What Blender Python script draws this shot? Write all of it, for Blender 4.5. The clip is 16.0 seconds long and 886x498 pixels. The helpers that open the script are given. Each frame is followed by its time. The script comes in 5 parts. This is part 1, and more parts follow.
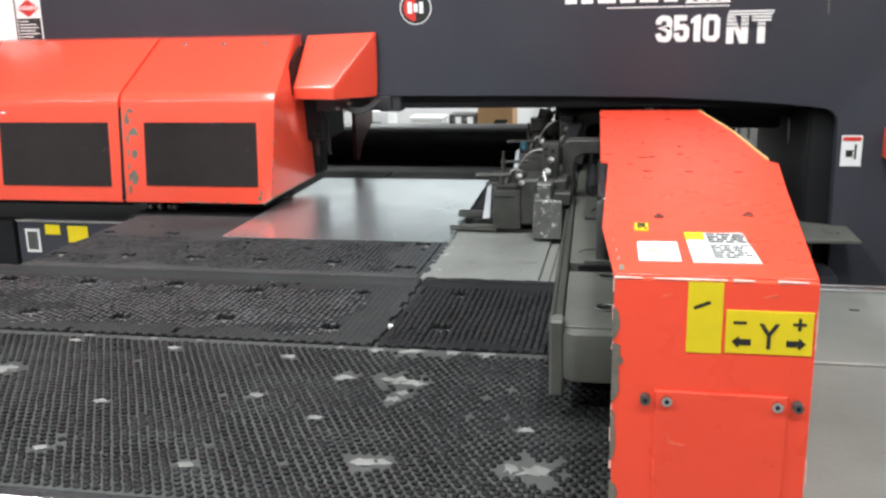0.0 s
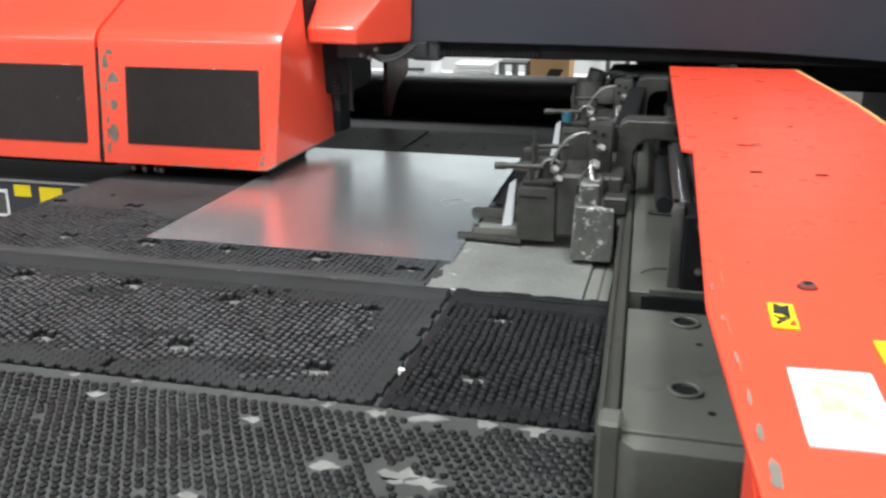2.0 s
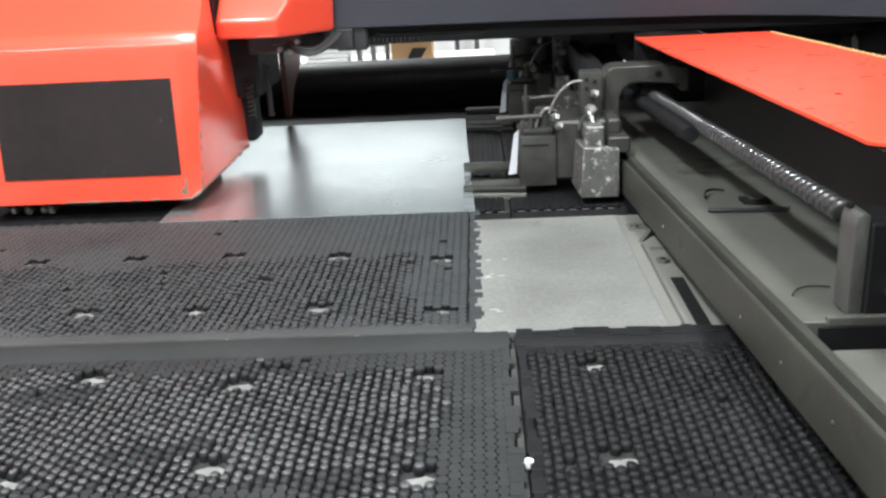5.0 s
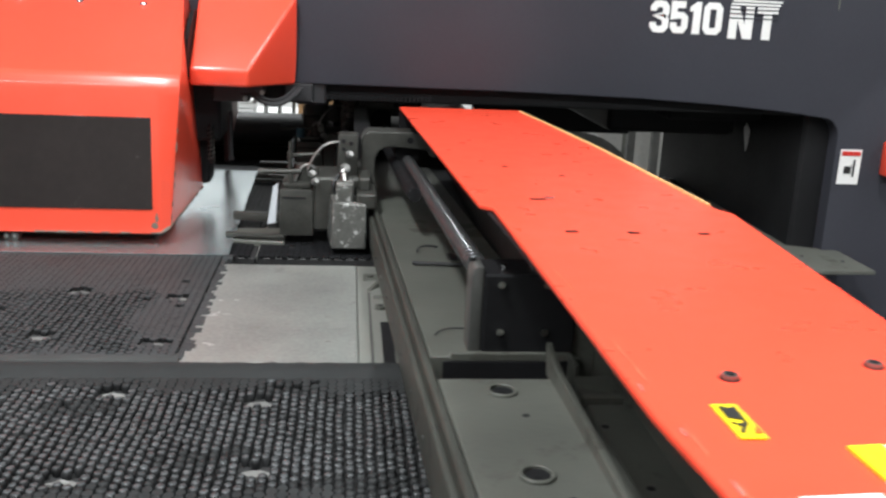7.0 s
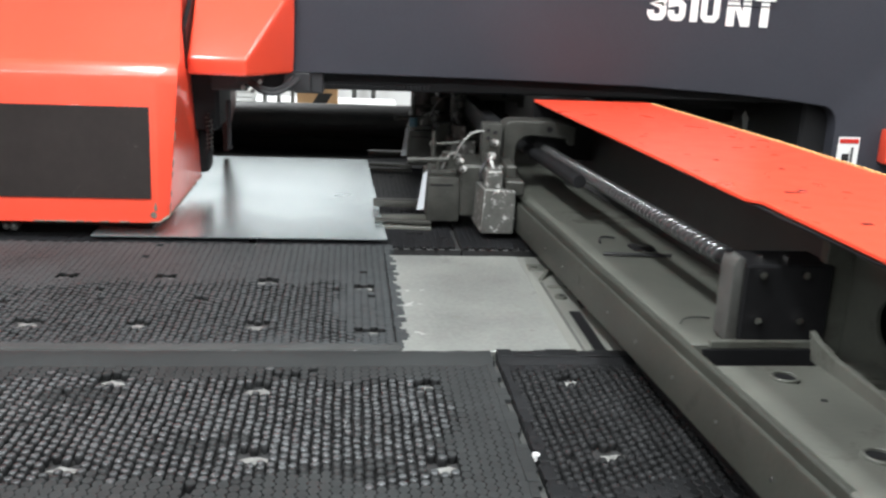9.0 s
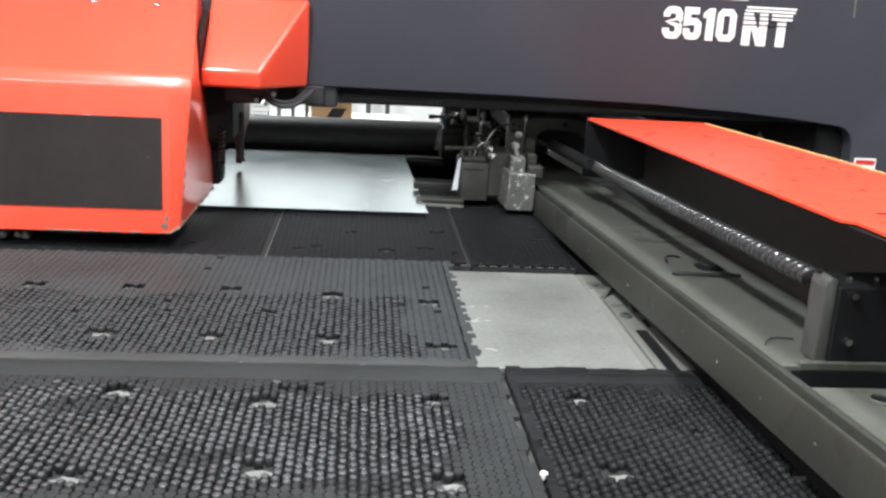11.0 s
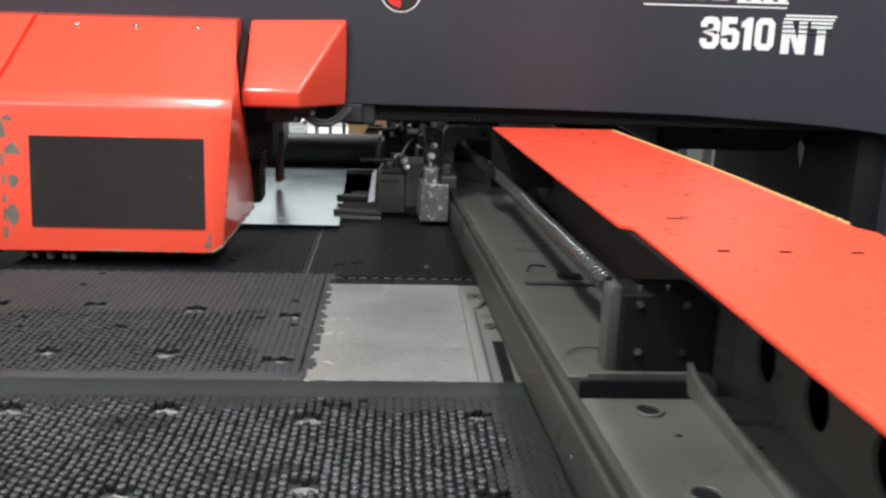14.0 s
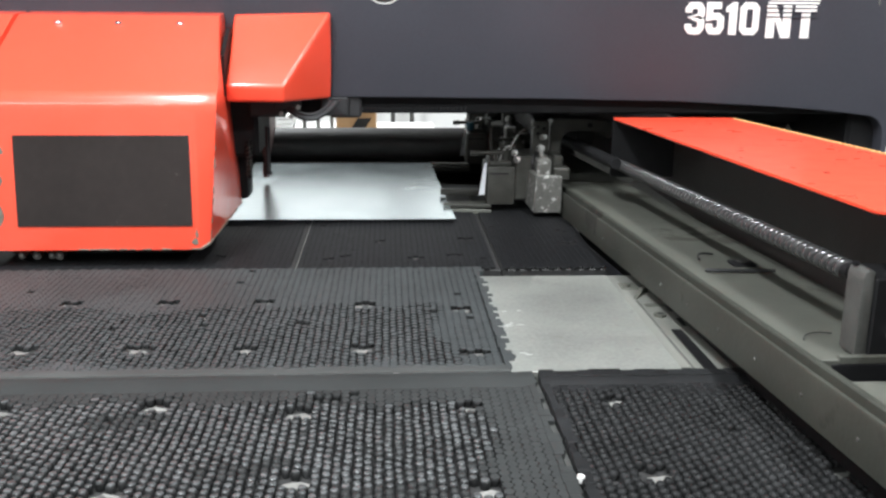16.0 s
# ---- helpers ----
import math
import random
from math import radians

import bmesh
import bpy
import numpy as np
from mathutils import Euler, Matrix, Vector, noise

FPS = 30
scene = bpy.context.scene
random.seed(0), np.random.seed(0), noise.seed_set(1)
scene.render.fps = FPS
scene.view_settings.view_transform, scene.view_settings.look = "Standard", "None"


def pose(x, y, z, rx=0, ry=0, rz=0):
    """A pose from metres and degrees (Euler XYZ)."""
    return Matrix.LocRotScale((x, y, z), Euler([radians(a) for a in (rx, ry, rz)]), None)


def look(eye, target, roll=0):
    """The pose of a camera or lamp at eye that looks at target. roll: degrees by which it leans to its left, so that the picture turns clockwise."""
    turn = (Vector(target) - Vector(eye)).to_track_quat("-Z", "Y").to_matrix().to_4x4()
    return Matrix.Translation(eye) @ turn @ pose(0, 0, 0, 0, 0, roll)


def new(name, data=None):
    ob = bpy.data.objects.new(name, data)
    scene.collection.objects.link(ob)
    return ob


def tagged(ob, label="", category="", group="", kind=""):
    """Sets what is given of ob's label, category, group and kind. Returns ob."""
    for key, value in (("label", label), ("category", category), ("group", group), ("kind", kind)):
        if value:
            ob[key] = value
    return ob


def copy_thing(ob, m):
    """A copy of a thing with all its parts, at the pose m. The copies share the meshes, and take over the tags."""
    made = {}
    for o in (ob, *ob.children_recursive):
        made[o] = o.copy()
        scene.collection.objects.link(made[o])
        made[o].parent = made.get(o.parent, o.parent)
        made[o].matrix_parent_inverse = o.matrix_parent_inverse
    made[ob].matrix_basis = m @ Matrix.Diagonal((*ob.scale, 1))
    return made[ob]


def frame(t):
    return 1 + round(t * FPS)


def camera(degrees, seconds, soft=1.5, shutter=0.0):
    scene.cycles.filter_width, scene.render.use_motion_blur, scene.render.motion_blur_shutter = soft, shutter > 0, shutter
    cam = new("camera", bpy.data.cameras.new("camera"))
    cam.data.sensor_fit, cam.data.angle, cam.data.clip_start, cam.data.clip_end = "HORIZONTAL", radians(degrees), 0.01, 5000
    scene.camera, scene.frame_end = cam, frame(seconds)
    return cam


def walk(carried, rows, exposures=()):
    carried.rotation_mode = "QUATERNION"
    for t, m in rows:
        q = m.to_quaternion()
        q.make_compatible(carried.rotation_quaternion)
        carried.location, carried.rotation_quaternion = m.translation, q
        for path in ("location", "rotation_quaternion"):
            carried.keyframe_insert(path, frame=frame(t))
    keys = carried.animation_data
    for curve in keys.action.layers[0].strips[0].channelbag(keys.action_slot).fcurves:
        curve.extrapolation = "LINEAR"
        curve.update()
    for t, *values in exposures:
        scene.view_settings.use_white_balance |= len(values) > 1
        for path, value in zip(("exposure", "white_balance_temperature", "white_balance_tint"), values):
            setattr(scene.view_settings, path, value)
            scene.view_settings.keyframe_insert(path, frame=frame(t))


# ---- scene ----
cam = camera(51.0, 16.0, soft=2.5, shutter=0.4)
PATH = [
    (0, (-0.101, -0.123, 1.587), (-0.477, 1.780, 1.101), -1.24),
    (0.5, (-0.095, -0.019, 1.570), (-0.486, 1.869, 1.039), -1.69),
    (1, (-0.139, 0.123, 1.562), (-0.500, 2.012, 1.015), -0.61),
    (1.5, (-0.182, 0.252, 1.561), (-0.518, 2.137, 0.984), 0.77),
    (2, (-0.201, 0.453, 1.551), (-0.665, 2.303, 0.951), 0.00),
    (2.5, (-0.194, 0.568, 1.550), (-0.720, 2.395, 0.927), -1.48),
    (3, (-0.231, 0.623, 1.544), (-0.682, 2.457, 0.887), -1.28),
    (5.5, (-0.721, 0.755, 1.540), (-0.676, 2.650, 0.899), -2.18),
    (6, (-0.796, 0.658, 1.553), (-0.617, 2.558, 0.953), -0.45),
    (6.5, (-0.810, 0.577, 1.568), (-0.605, 2.479, 0.983), 1.17),
    (7, (-0.838, 0.579, 1.564), (-0.630, 2.497, 1.035), 2.59),
    (7.5, (-0.836, 0.578, 1.563), (-0.657, 2.496, 1.025), 2.75),
    (8, (-0.839, 0.574, 1.560), (-0.653, 2.492, 1.024), 2.73),
    (8.5, (-0.841, 0.577, 1.562), (-0.644, 2.490, 1.013), 2.56),
    (9, (-0.834, 0.572, 1.565), (-0.626, 2.483, 1.013), 2.44),
    (11.5, (-0.830, 0.583, 1.557), (-0.655, 2.511, 1.054), 3.25),
    (12, (-0.833, 0.577, 1.565), (-0.673, 2.509, 1.075), 2.95),
    (12.5, (-0.836, 0.575, 1.565), (-0.681, 2.509, 1.079), 2.82),
    (13, (-0.836, 0.578, 1.563), (-0.702, 2.513, 1.074), 2.38),
    (13.5, (-0.836, 0.578, 1.563), (-0.728, 2.516, 1.082), 2.37),
    (14, (-0.836, 0.578, 1.563), (-0.735, 2.514, 1.070), 1.67),
    (14.5, (-0.838, 0.578, 1.563), (-0.732, 2.510, 1.058), 1.45),
    (15, (-0.836, 0.578, 1.563), (-0.714, 2.512, 1.067), 0.94),
    (15.5, (-0.819, 0.578, 1.560), (-0.703, 2.510, 1.055), 0.58),
    (16, (-0.828, 0.582, 1.559), (-0.710, 2.513, 1.051), 0.52),
]
walk(cam, [(t, look(eye, target, roll)) for t, eye, target, roll in PATH],
     exposures=[(0, -.34), (0.5, -.38), (1.0, -.44), (1.5, -.48), (2.0, -.38), (2.5, -.28), (3.0, -.17), (5.5, .10), (6.0, .04), (6.5, -.08), (7.0, -.38), (7.5, -.58), (8.0, -.52), (8.5, -.20), (9.0, -.06), (11.5, .12), (12.0, .06), (12.5, -.14), (13.0, -.42), (13.5, -.60), (14.0, -.38), (14.5, -.18), (15.0, 0.0), (16.0, .08)])

# ---- light ----
world = bpy.data.worlds.new("hall_air")
scene.world = world
world.use_nodes = True
world.node_tree.nodes["Background"].inputs[0].default_value = (0.88, 0.94, 1.0, 1)
world.node_tree.nodes["Background"].inputs[1].default_value = 0.15
LAMP_POWER = 88.0


def tube_lamp(x, y, z, length, along_y, share):
    data = bpy.data.lights.new("hall_light", "AREA")
    data.shape, data.size, data.size_y, data.energy = "RECTANGLE", 0.32, length, LAMP_POWER * share
    data.color = (0.94, 0.98, 1.0)
    ob = new("hall_light", data)
    ob.location = (x, y, z)
    ob.rotation_euler = (0, 0, 0 if along_y else radians(90))


LAMPS = [(-4.5, -1.2), (-2.6, -1.2), (0.2, -1.2), (2.8, -1.2), (-1.8, 1.3), (0.2, 1.6), (2.8, 1.6), (-2.2, 6.2), (1.0, 6.2)]
SHARES = (0.8, 1.0, 1.0, 0.8, 1.7, 0.9, 0.9, 2.0, 2.0)
for (lx, ly), share in zip(LAMPS, SHARES):
    tube_lamp(lx, ly, 3.93, 1.5, ly > 0, share)


# ---- materials ----
def material(name, colour, rough=0.5, metal=0.0, vary=0.15, scale=8.0, fine=90.0, bump=0.05, dirt=None, dirt_amount=0.0, coat=0.0, dirt_scale=5.0, per_object=0.0):
    m = bpy.data.materials.new(name)
    m.use_nodes = True
    nt = m.node_tree
    nd, ln = nt.nodes, nt.links
    b = nd["Principled BSDF"]
    tc = nd.new("ShaderNodeTexCoord")
    big = nd.new("ShaderNodeTexNoise")
    big.inputs["Scale"].default_value, big.inputs["Detail"].default_value = scale, 5
    small = nd.new("ShaderNodeTexNoise")
    small.inputs["Scale"].default_value, small.inputs["Detail"].default_value = fine, 3
    for n in (big, small):
        ln.new(tc.outputs["Object"], n.inputs["Vector"])
    ramp = nd.new("ShaderNodeMapRange")
    ramp.inputs[1].default_value, ramp.inputs[2].default_value = 0.3, 0.7
    ramp.inputs[3].default_value, ramp.inputs[4].default_value = 1 - vary, 1 + vary
    mixn = nd.new("ShaderNodeMath")
    mixn.operation = "MULTIPLY_ADD"
    mixn.inputs[1].default_value = 0.3
    ln.new(small.outputs["Fac"], mixn.inputs[0])
    add = nd.new("ShaderNodeMath")
    add.operation = "MULTIPLY"
    add.inputs[1].default_value = 0.7
    ln.new(big.outputs["Fac"], add.inputs[0])
    ln.new(add.outputs[0], mixn.inputs[2])
    ln.new(mixn.outputs[0], ramp.inputs[0])
    tint = nd.new("ShaderNodeMix")
    tint.data_type, tint.blend_type = "RGBA", "MULTIPLY"
    tint.inputs[0].default_value = 1.0
    tint.inputs[6].default_value = (*colour, 1)
    ln.new(ramp.outputs[0], tint.inputs[7])
    out = tint.outputs[2]
    if per_object:
        info = nd.new("ShaderNodeObjectInfo")
        r2 = nd.new("ShaderNodeMapRange")
        r2.inputs[3].default_value, r2.inputs[4].default_value = 1 - per_object, 1 + per_object
        ln.new(info.outputs["Random"], r2.inputs[0])
        t2 = nd.new("ShaderNodeMix")
        t2.data_type, t2.blend_type = "RGBA", "MULTIPLY"
        t2.inputs[0].default_value = 1.0
        ln.new(out, t2.inputs[6])
        ln.new(r2.outputs[0], t2.inputs[7])
        out = t2.outputs[2]
    rrange = nd.new("ShaderNodeMapRange")
    rrange.inputs[3].default_value, rrange.inputs[4].default_value = max(0.02, rough - 0.08), min(1, rough + 0.08)
    ln.new(small.outputs["Fac"], rrange.inputs[0])
    rough_out = rrange.outputs[0]
    if dirt:
        spot = nd.new("ShaderNodeTexNoise")
        spot.inputs["Scale"].default_value, spot.inputs["Detail"].default_value, spot.inputs["Roughness"].default_value = dirt_scale, 8, 0.65
        ln.new(tc.outputs["Object"], spot.inputs["Vector"])
        cut = nd.new("ShaderNodeMapRange")
        edge = 0.75 - 0.4 * dirt_amount
        cut.inputs[1].default_value, cut.inputs[2].default_value = edge, edge + 0.06
        ln.new(spot.outputs["Fac"], cut.inputs[0])
        t3 = nd.new("ShaderNodeMix")
        t3.data_type = "RGBA"
        ln.new(cut.outputs[0], t3.inputs[0])
        ln.new(out, t3.inputs[6])
        t3.inputs[7].default_value = (*dirt, 1)
        out = t3.outputs[2]
        mr = nd.new("ShaderNodeMix")
        ln.new(cut.outputs[0], mr.inputs[0])
        ln.new(rough_out, mr.inputs[2])
        mr.inputs[3].default_value = 0.7
        rough_out = mr.outputs[0]
    ln.new(out, b.inputs["Base Color"])
    ln.new(rough_out, b.inputs["Roughness"])
    b.inputs["Metallic"].default_value = metal
    b.inputs["Coat Weight"].default_value = coat
    b.inputs["Coat Roughness"].default_value = 0.2
    if bump:
        bp = nd.new("ShaderNodeBump")
        bp.inputs["Strength"].default_value, bp.inputs["Distance"].default_value = bump, 0.004
        ln.new(small.outputs["Fac"], bp.inputs["Height"])
        ln.new(bp.outputs[0], b.inputs["Normal"])
    return m


def glow(name, colour, strength):
    m = bpy.data.materials.new(name)
    m.use_nodes = True
    b = m.node_tree.nodes["Principled BSDF"]
    b.inputs["Base Color"].default_value = (0.8, 0.8, 0.8, 1)
    b.inputs["Emission Color"].default_value, b.inputs["Emission Strength"].default_value = (*colour, 1), strength
    return m


RED = material("red_paint", (0.93, 0.086, 0.043), 0.34, 0, 0.05, 3, 20, 0.0, coat=0.7)
RED.node_tree.nodes["Principled BSDF"].inputs["Coat Roughness"].default_value = 0.17
RED_COVER = material("red_paint_scuffed", (0.90, 0.080, 0.039), 0.30, 0, 0.06, 3, 20, 0.0)
RED_COVER.node_tree.nodes["Principled BSDF"].inputs["Specular IOR Level"].default_value = 0.38
PRIMER = material("bare_worn_metal", (0.17, 0.155, 0.125), 0.7, 0.0, 0.35, 30, 200, 0.15)
# For the unseen walls only: grey here cuts their bounced light.
GREYWALL = material("grey_wall_paint", (0.42, 0.42, 0.41), 0.7, 0, 0.08, 1.5, 60, 0.05)
BEAM = material("charcoal_enamel", (0.049, 0.050, 0.061), 0.5, 0, 0.12, 2.5, 120, 0.03, (0.058, 0.058, 0.068), 0.12, coat=0.0, dirt_scale=2.5)
BEAM.node_tree.nodes["Principled BSDF"].inputs["Specular IOR Level"].default_value = 0.18
# Near-black steel; in cavities and recesses it stands in for shade.
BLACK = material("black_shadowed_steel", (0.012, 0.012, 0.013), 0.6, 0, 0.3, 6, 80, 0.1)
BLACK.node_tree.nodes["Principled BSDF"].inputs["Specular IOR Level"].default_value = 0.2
RUBBER = material("black_rubber", (0.02, 0.02, 0.022), 0.55, 0, 0.25, 10, 80, 0.1)
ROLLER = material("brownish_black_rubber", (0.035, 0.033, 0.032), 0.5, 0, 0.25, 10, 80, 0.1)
GREY = material("grey_machine_paint", (0.097, 0.100, 0.086), 0.50, 0, 0.25, 6, 110, 0.08, (0.070, 0.070, 0.058), 0.42)
DARK_OLIVE = material("dark_olive_casting", (0.040, 0.042, 0.035), 0.5, 0, 0.3, 6, 110, 0.1, (0.032, 0.032, 0.027), 0.42)
GREY_DARK = material("dark_grey_cast_iron", (0.085, 0.085, 0.08), 0.55, 0.1, 0.3, 14, 130, 0.2, (0.045, 0.043, 0.04), 0.25)
CLAMP = material("oily_cast_clamp", (0.052, 0.052, 0.046), 0.45, 0.3, 0.3, 25, 160, 0.2, (0.05, 0.05, 0.045), 0.25)
SPECKLED = material("scraped_clamp_block", (0.14, 0.14, 0.13), 0.4, 0.4, 0.3, 25, 160, 0.2, (0.55, 0.55, 0.53), 0.46, dirt_scale=60)
DULL_STEEL = material("dull_steel", (0.33, 0.33, 0.32), 0.35, 0.9, 0.2, 20, 150, 0.05)
POLISHED = material("oiled_screw_steel", (0.11, 0.11, 0.112), 0.10, 0.6, 0.15, 20, 60, 0.0)
POLISHED.node_tree.nodes["Principled BSDF"].inputs["Specular IOR Level"].default_value = 0.9
STEEL = material("bright_steel", (0.62, 0.62, 0.62), 0.22, 1.0, 0.12, 20, 150, 0.05)
PLATE = material("scuffed_plate_steel", (0.325, 0.335, 0.312), 0.40, 0.45, 0.42, 3.5, 120, 0.05, (0.26, 0.265, 0.245), 0.40, dirt_scale=4)
TABLE_STEEL = material("dull_table_steel", (0.25, 0.255, 0.23), 0.45, 0.3, 0.22, 4, 120, 0.05, (0.16, 0.16, 0.145), 0.25, dirt_scale=3)
# Pale spots on the plate: scuffs with their glint in the colour.
GLINT_SCUFF = material("glint_scuff", (0.62, 0.63, 0.62), 0.35, 0.4, 0.1, 30, 90, 0.02)
SHEET = material("galvanised_sheet", (0.69, 0.775, 0.795), 0.24, 0.87, 0.03, 2.5, 6, 0.0)


def bristle_material(name, colour, rough, spread, dust):
    m = material(name, colour, rough, 0, 0.28, 4, 150, 0.15, dust, 0.10, dirt_scale=6)
    nd, ln = m.node_tree.nodes, m.node_tree.links
    b = nd["Principled BSDF"]
    geo = nd.new("ShaderNodeNewGeometry")
    rng = nd.new("ShaderNodeMapRange")
    rng.inputs[3].default_value, rng.inputs[4].default_value = 1 - spread, 1 + spread
    ln.new(geo.outputs["Random Per Island"], rng.inputs[0])
    mul = nd.new("ShaderNodeMix")
    mul.data_type, mul.blend_type = "RGBA", "MULTIPLY"
    mul.inputs[0].default_value = 1.0
    src = b.inputs["Base Color"].links[0].from_socket
    ln.new(src, mul.inputs[6])
    ln.new(rng.outputs[0], mul.inputs[7])
    ln.new(mul.outputs[2], b.inputs["Base Color"])
    return m


# Pale tips and black shafts paint glint and gap shade into the tufts.
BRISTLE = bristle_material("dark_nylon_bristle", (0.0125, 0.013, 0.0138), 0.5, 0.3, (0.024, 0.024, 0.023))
SHAFT = bristle_material("gap_shaded_bristle_shaft", (0.020, 0.0205, 0.021), 0.6, 0.2, (0.027, 0.027, 0.026))
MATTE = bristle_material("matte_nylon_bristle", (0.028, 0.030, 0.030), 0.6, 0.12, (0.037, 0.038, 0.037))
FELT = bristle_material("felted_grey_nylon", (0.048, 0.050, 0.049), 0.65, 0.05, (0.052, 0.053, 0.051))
BRISTLE_GLINT = bristle_material("polished_glint_bristle", (0.066, 0.071, 0.073), 0.42, 0.25, (0.115, 0.12, 0.118))
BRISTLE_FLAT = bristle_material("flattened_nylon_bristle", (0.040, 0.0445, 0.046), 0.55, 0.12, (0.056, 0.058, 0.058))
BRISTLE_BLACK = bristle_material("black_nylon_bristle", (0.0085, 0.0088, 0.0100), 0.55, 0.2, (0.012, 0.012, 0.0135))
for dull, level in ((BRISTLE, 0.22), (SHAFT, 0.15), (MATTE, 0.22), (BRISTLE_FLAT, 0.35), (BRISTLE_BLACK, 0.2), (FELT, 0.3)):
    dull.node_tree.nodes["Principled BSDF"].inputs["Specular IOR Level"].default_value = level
MATBASE = material("dusty_mat_base", (0.050, 0.052, 0.049), 0.7, 0, 0.3, 12, 150, 0.25, (0.13, 0.13, 0.12), 0.12, dirt_scale=9)
MATBASE_DARK = material("dark_mat_base", (0.02, 0.02, 0.02), 0.65, 0, 0.3, 12, 150, 0.25)
HOLEPLATE = material("pale_hole_floor", (0.22, 0.22, 0.208), 0.6, 0.2, 0.35, 30, 150, 0.1)
# The paler patches are smudges and soft reflections put into the glass colour.
GLASS = material("smoked_window", (0.024, 0.019, 0.018), 0.14, 0, 0.25, 4, 50, 0.01, (0.040, 0.034, 0.033), 0.34, dirt_scale=3)
GLASS.node_tree.nodes["Principled BSDF"].inputs["Specular IOR Level"].default_value = 0.45
WHITE = material("white_vinyl", (0.82, 0.82, 0.80), 0.5, 0, 0.03, 10, 90, 0.0)
YELLOW = material("yellow_vinyl", (0.86, 0.66, 0.01), 0.45, 0, 0.08, 12, 90, 0.0)
TRIM = material("pale_yellow_trim", (0.80, 0.52, 0.22), 0.5, 0, 0.2, 40, 90, 0)
BLACK_INK = material("black_ink", (0.015, 0.015, 0.015), 0.5, 0, 0.05, 10, 90, 0.0)
RED_INK = material("red_ink", (0.6, 0.03, 0.02), 0.5, 0, 0.05, 10, 90, 0.0)
WALLW = material("white_wall_paint", (0.80, 0.80, 0.79), 0.7, 0, 0.05, 1.5, 60, 0.05)
CONCRETE = material("concrete_floor", (0.27, 0.265, 0.25), 0.6, 0, 0.2, 1.8, 40, 0.1, (0.18, 0.17, 0.16), 0.2, dirt_scale=1.2)
CEIL = material("ceiling_sheeting", (0.78, 0.79, 0.79), 0.8, 0, 0.08, 1.0, 30, 0.05)
CARDBOARD = material("brown_cardboard", (0.42, 0.25, 0.12), 0.8, 0, 0.12, 6, 90, 0.1)
TAGW = material("white_plastic_tag", (0.75, 0.78, 0.82), 0.4, 0, 0.05, 10, 90, 0.0)
TEAL = material("teal_fitting", (0.03, 0.10, 0.14), 0.4, 0, 0.05, 10, 90, 0.0)
TUBE = glow("lamp_tube", (0.96, 0.98, 1.0), 7.0)


# ---- building helpers ----
def box(bm, x0, x1, y0, y1, z0, z1, bevel=0.0, seg=1):
    r = bmesh.ops.create_cube(bm, size=1.0, matrix=Matrix.LocRotScale(((x0 + x1) / 2, (y0 + y1) / 2, (z0 + z1) / 2), None, (abs(x1 - x0), abs(y1 - y0), abs(z1 - z0))))
    if bevel:
        es = list({e for v in r["verts"] for e in v.link_edges})
        bmesh.ops.bevel(bm, geom=es, offset=bevel, segments=seg, profile=0.6, affect="EDGES")
    return bm


def prism(bm, pts, axis, a0, a1, bevel=0.0, seg=1):
    """A polygon in the two other axes, drawn out along one axis from a0 to a1."""
    def at(p, a):
        return {"x": (a, p[0], p[1]), "y": (p[0], a, p[1]), "z": (p[0], p[1], a)}[axis]
    lo = [bm.verts.new(at(p, a0)) for p in pts]
    hi = [bm.verts.new(at(p, a1)) for p in pts]
    fs = [bm.faces.new(lo), bm.faces.new(hi)]
    for i in range(len(pts)):
        j = (i + 1) % len(pts)
        fs.append(bm.faces.new((lo[i], lo[j], hi[j], hi[i])))
    bmesh.ops.recalc_face_normals(bm, faces=fs)
    if bevel:
        es = list({e for f in fs for e in f.edges})
        bmesh.ops.bevel(bm, geom=es, offset=bevel, segments=seg, profile=0.6, affect="EDGES")
    return bm


def hull(bm, lower, upper, bevel=0.0, seg=1):
    """A solid between two polygons of the same count, given as 3D points."""
    lo, hi = [bm.verts.new(p) for p in lower], [bm.verts.new(p) for p in upper]
    fs = [bm.faces.new(lo), bm.faces.new(hi)]
    for i in range(len(lo)):
        j = (i + 1) % len(lo)
        fs.append(bm.faces.new((lo[i], lo[j], hi[j], hi[i])))
    bmesh.ops.recalc_face_normals(bm, faces=fs)
    if bevel:
        es = list({e for f in fs for e in f.edges})
        bmesh.ops.bevel(bm, geom=es, offset=bevel, segments=seg, profile=0.6, affect="EDGES")
    return bm


def rod(bm, p0, p1, r, seg=14, r2=None):
    p0, p1 = Vector(p0), Vector(p1)
    m = Matrix.Translation((p0 + p1) / 2) @ (p1 - p0).to_track_quat("Z", "Y").to_matrix().to_4x4()
    bmesh.ops.create_cone(bm, cap_ends=True, segments=seg, radius1=r, radius2=r if r2 is None else r2, depth=(p1 - p0).length, matrix=m)
    return bm


def hose(bm, pts, r, seg=8):
    pts = [Vector(p) for p in pts]
    rings = []
    for i, p in enumerate(pts):
        d = (pts[min(i + 1, len(pts) - 1)] - pts[max(i - 1, 0)]).normalized()
        q = d.to_track_quat("Z", "Y")
        rings.append([bm.verts.new(p + q @ Vector((r * math.cos(2 * math.pi * k / seg), r * math.sin(2 * math.pi * k / seg), 0))) for k in range(seg)])
    for a, b in zip(rings, rings[1:]):
        for k in range(seg):
            bm.faces.new((a[k], a[(k + 1) % seg], b[(k + 1) % seg], b[k]))
    bm.faces.new(rings[0][::-1])
    bm.faces.new(rings[-1])
    return bm


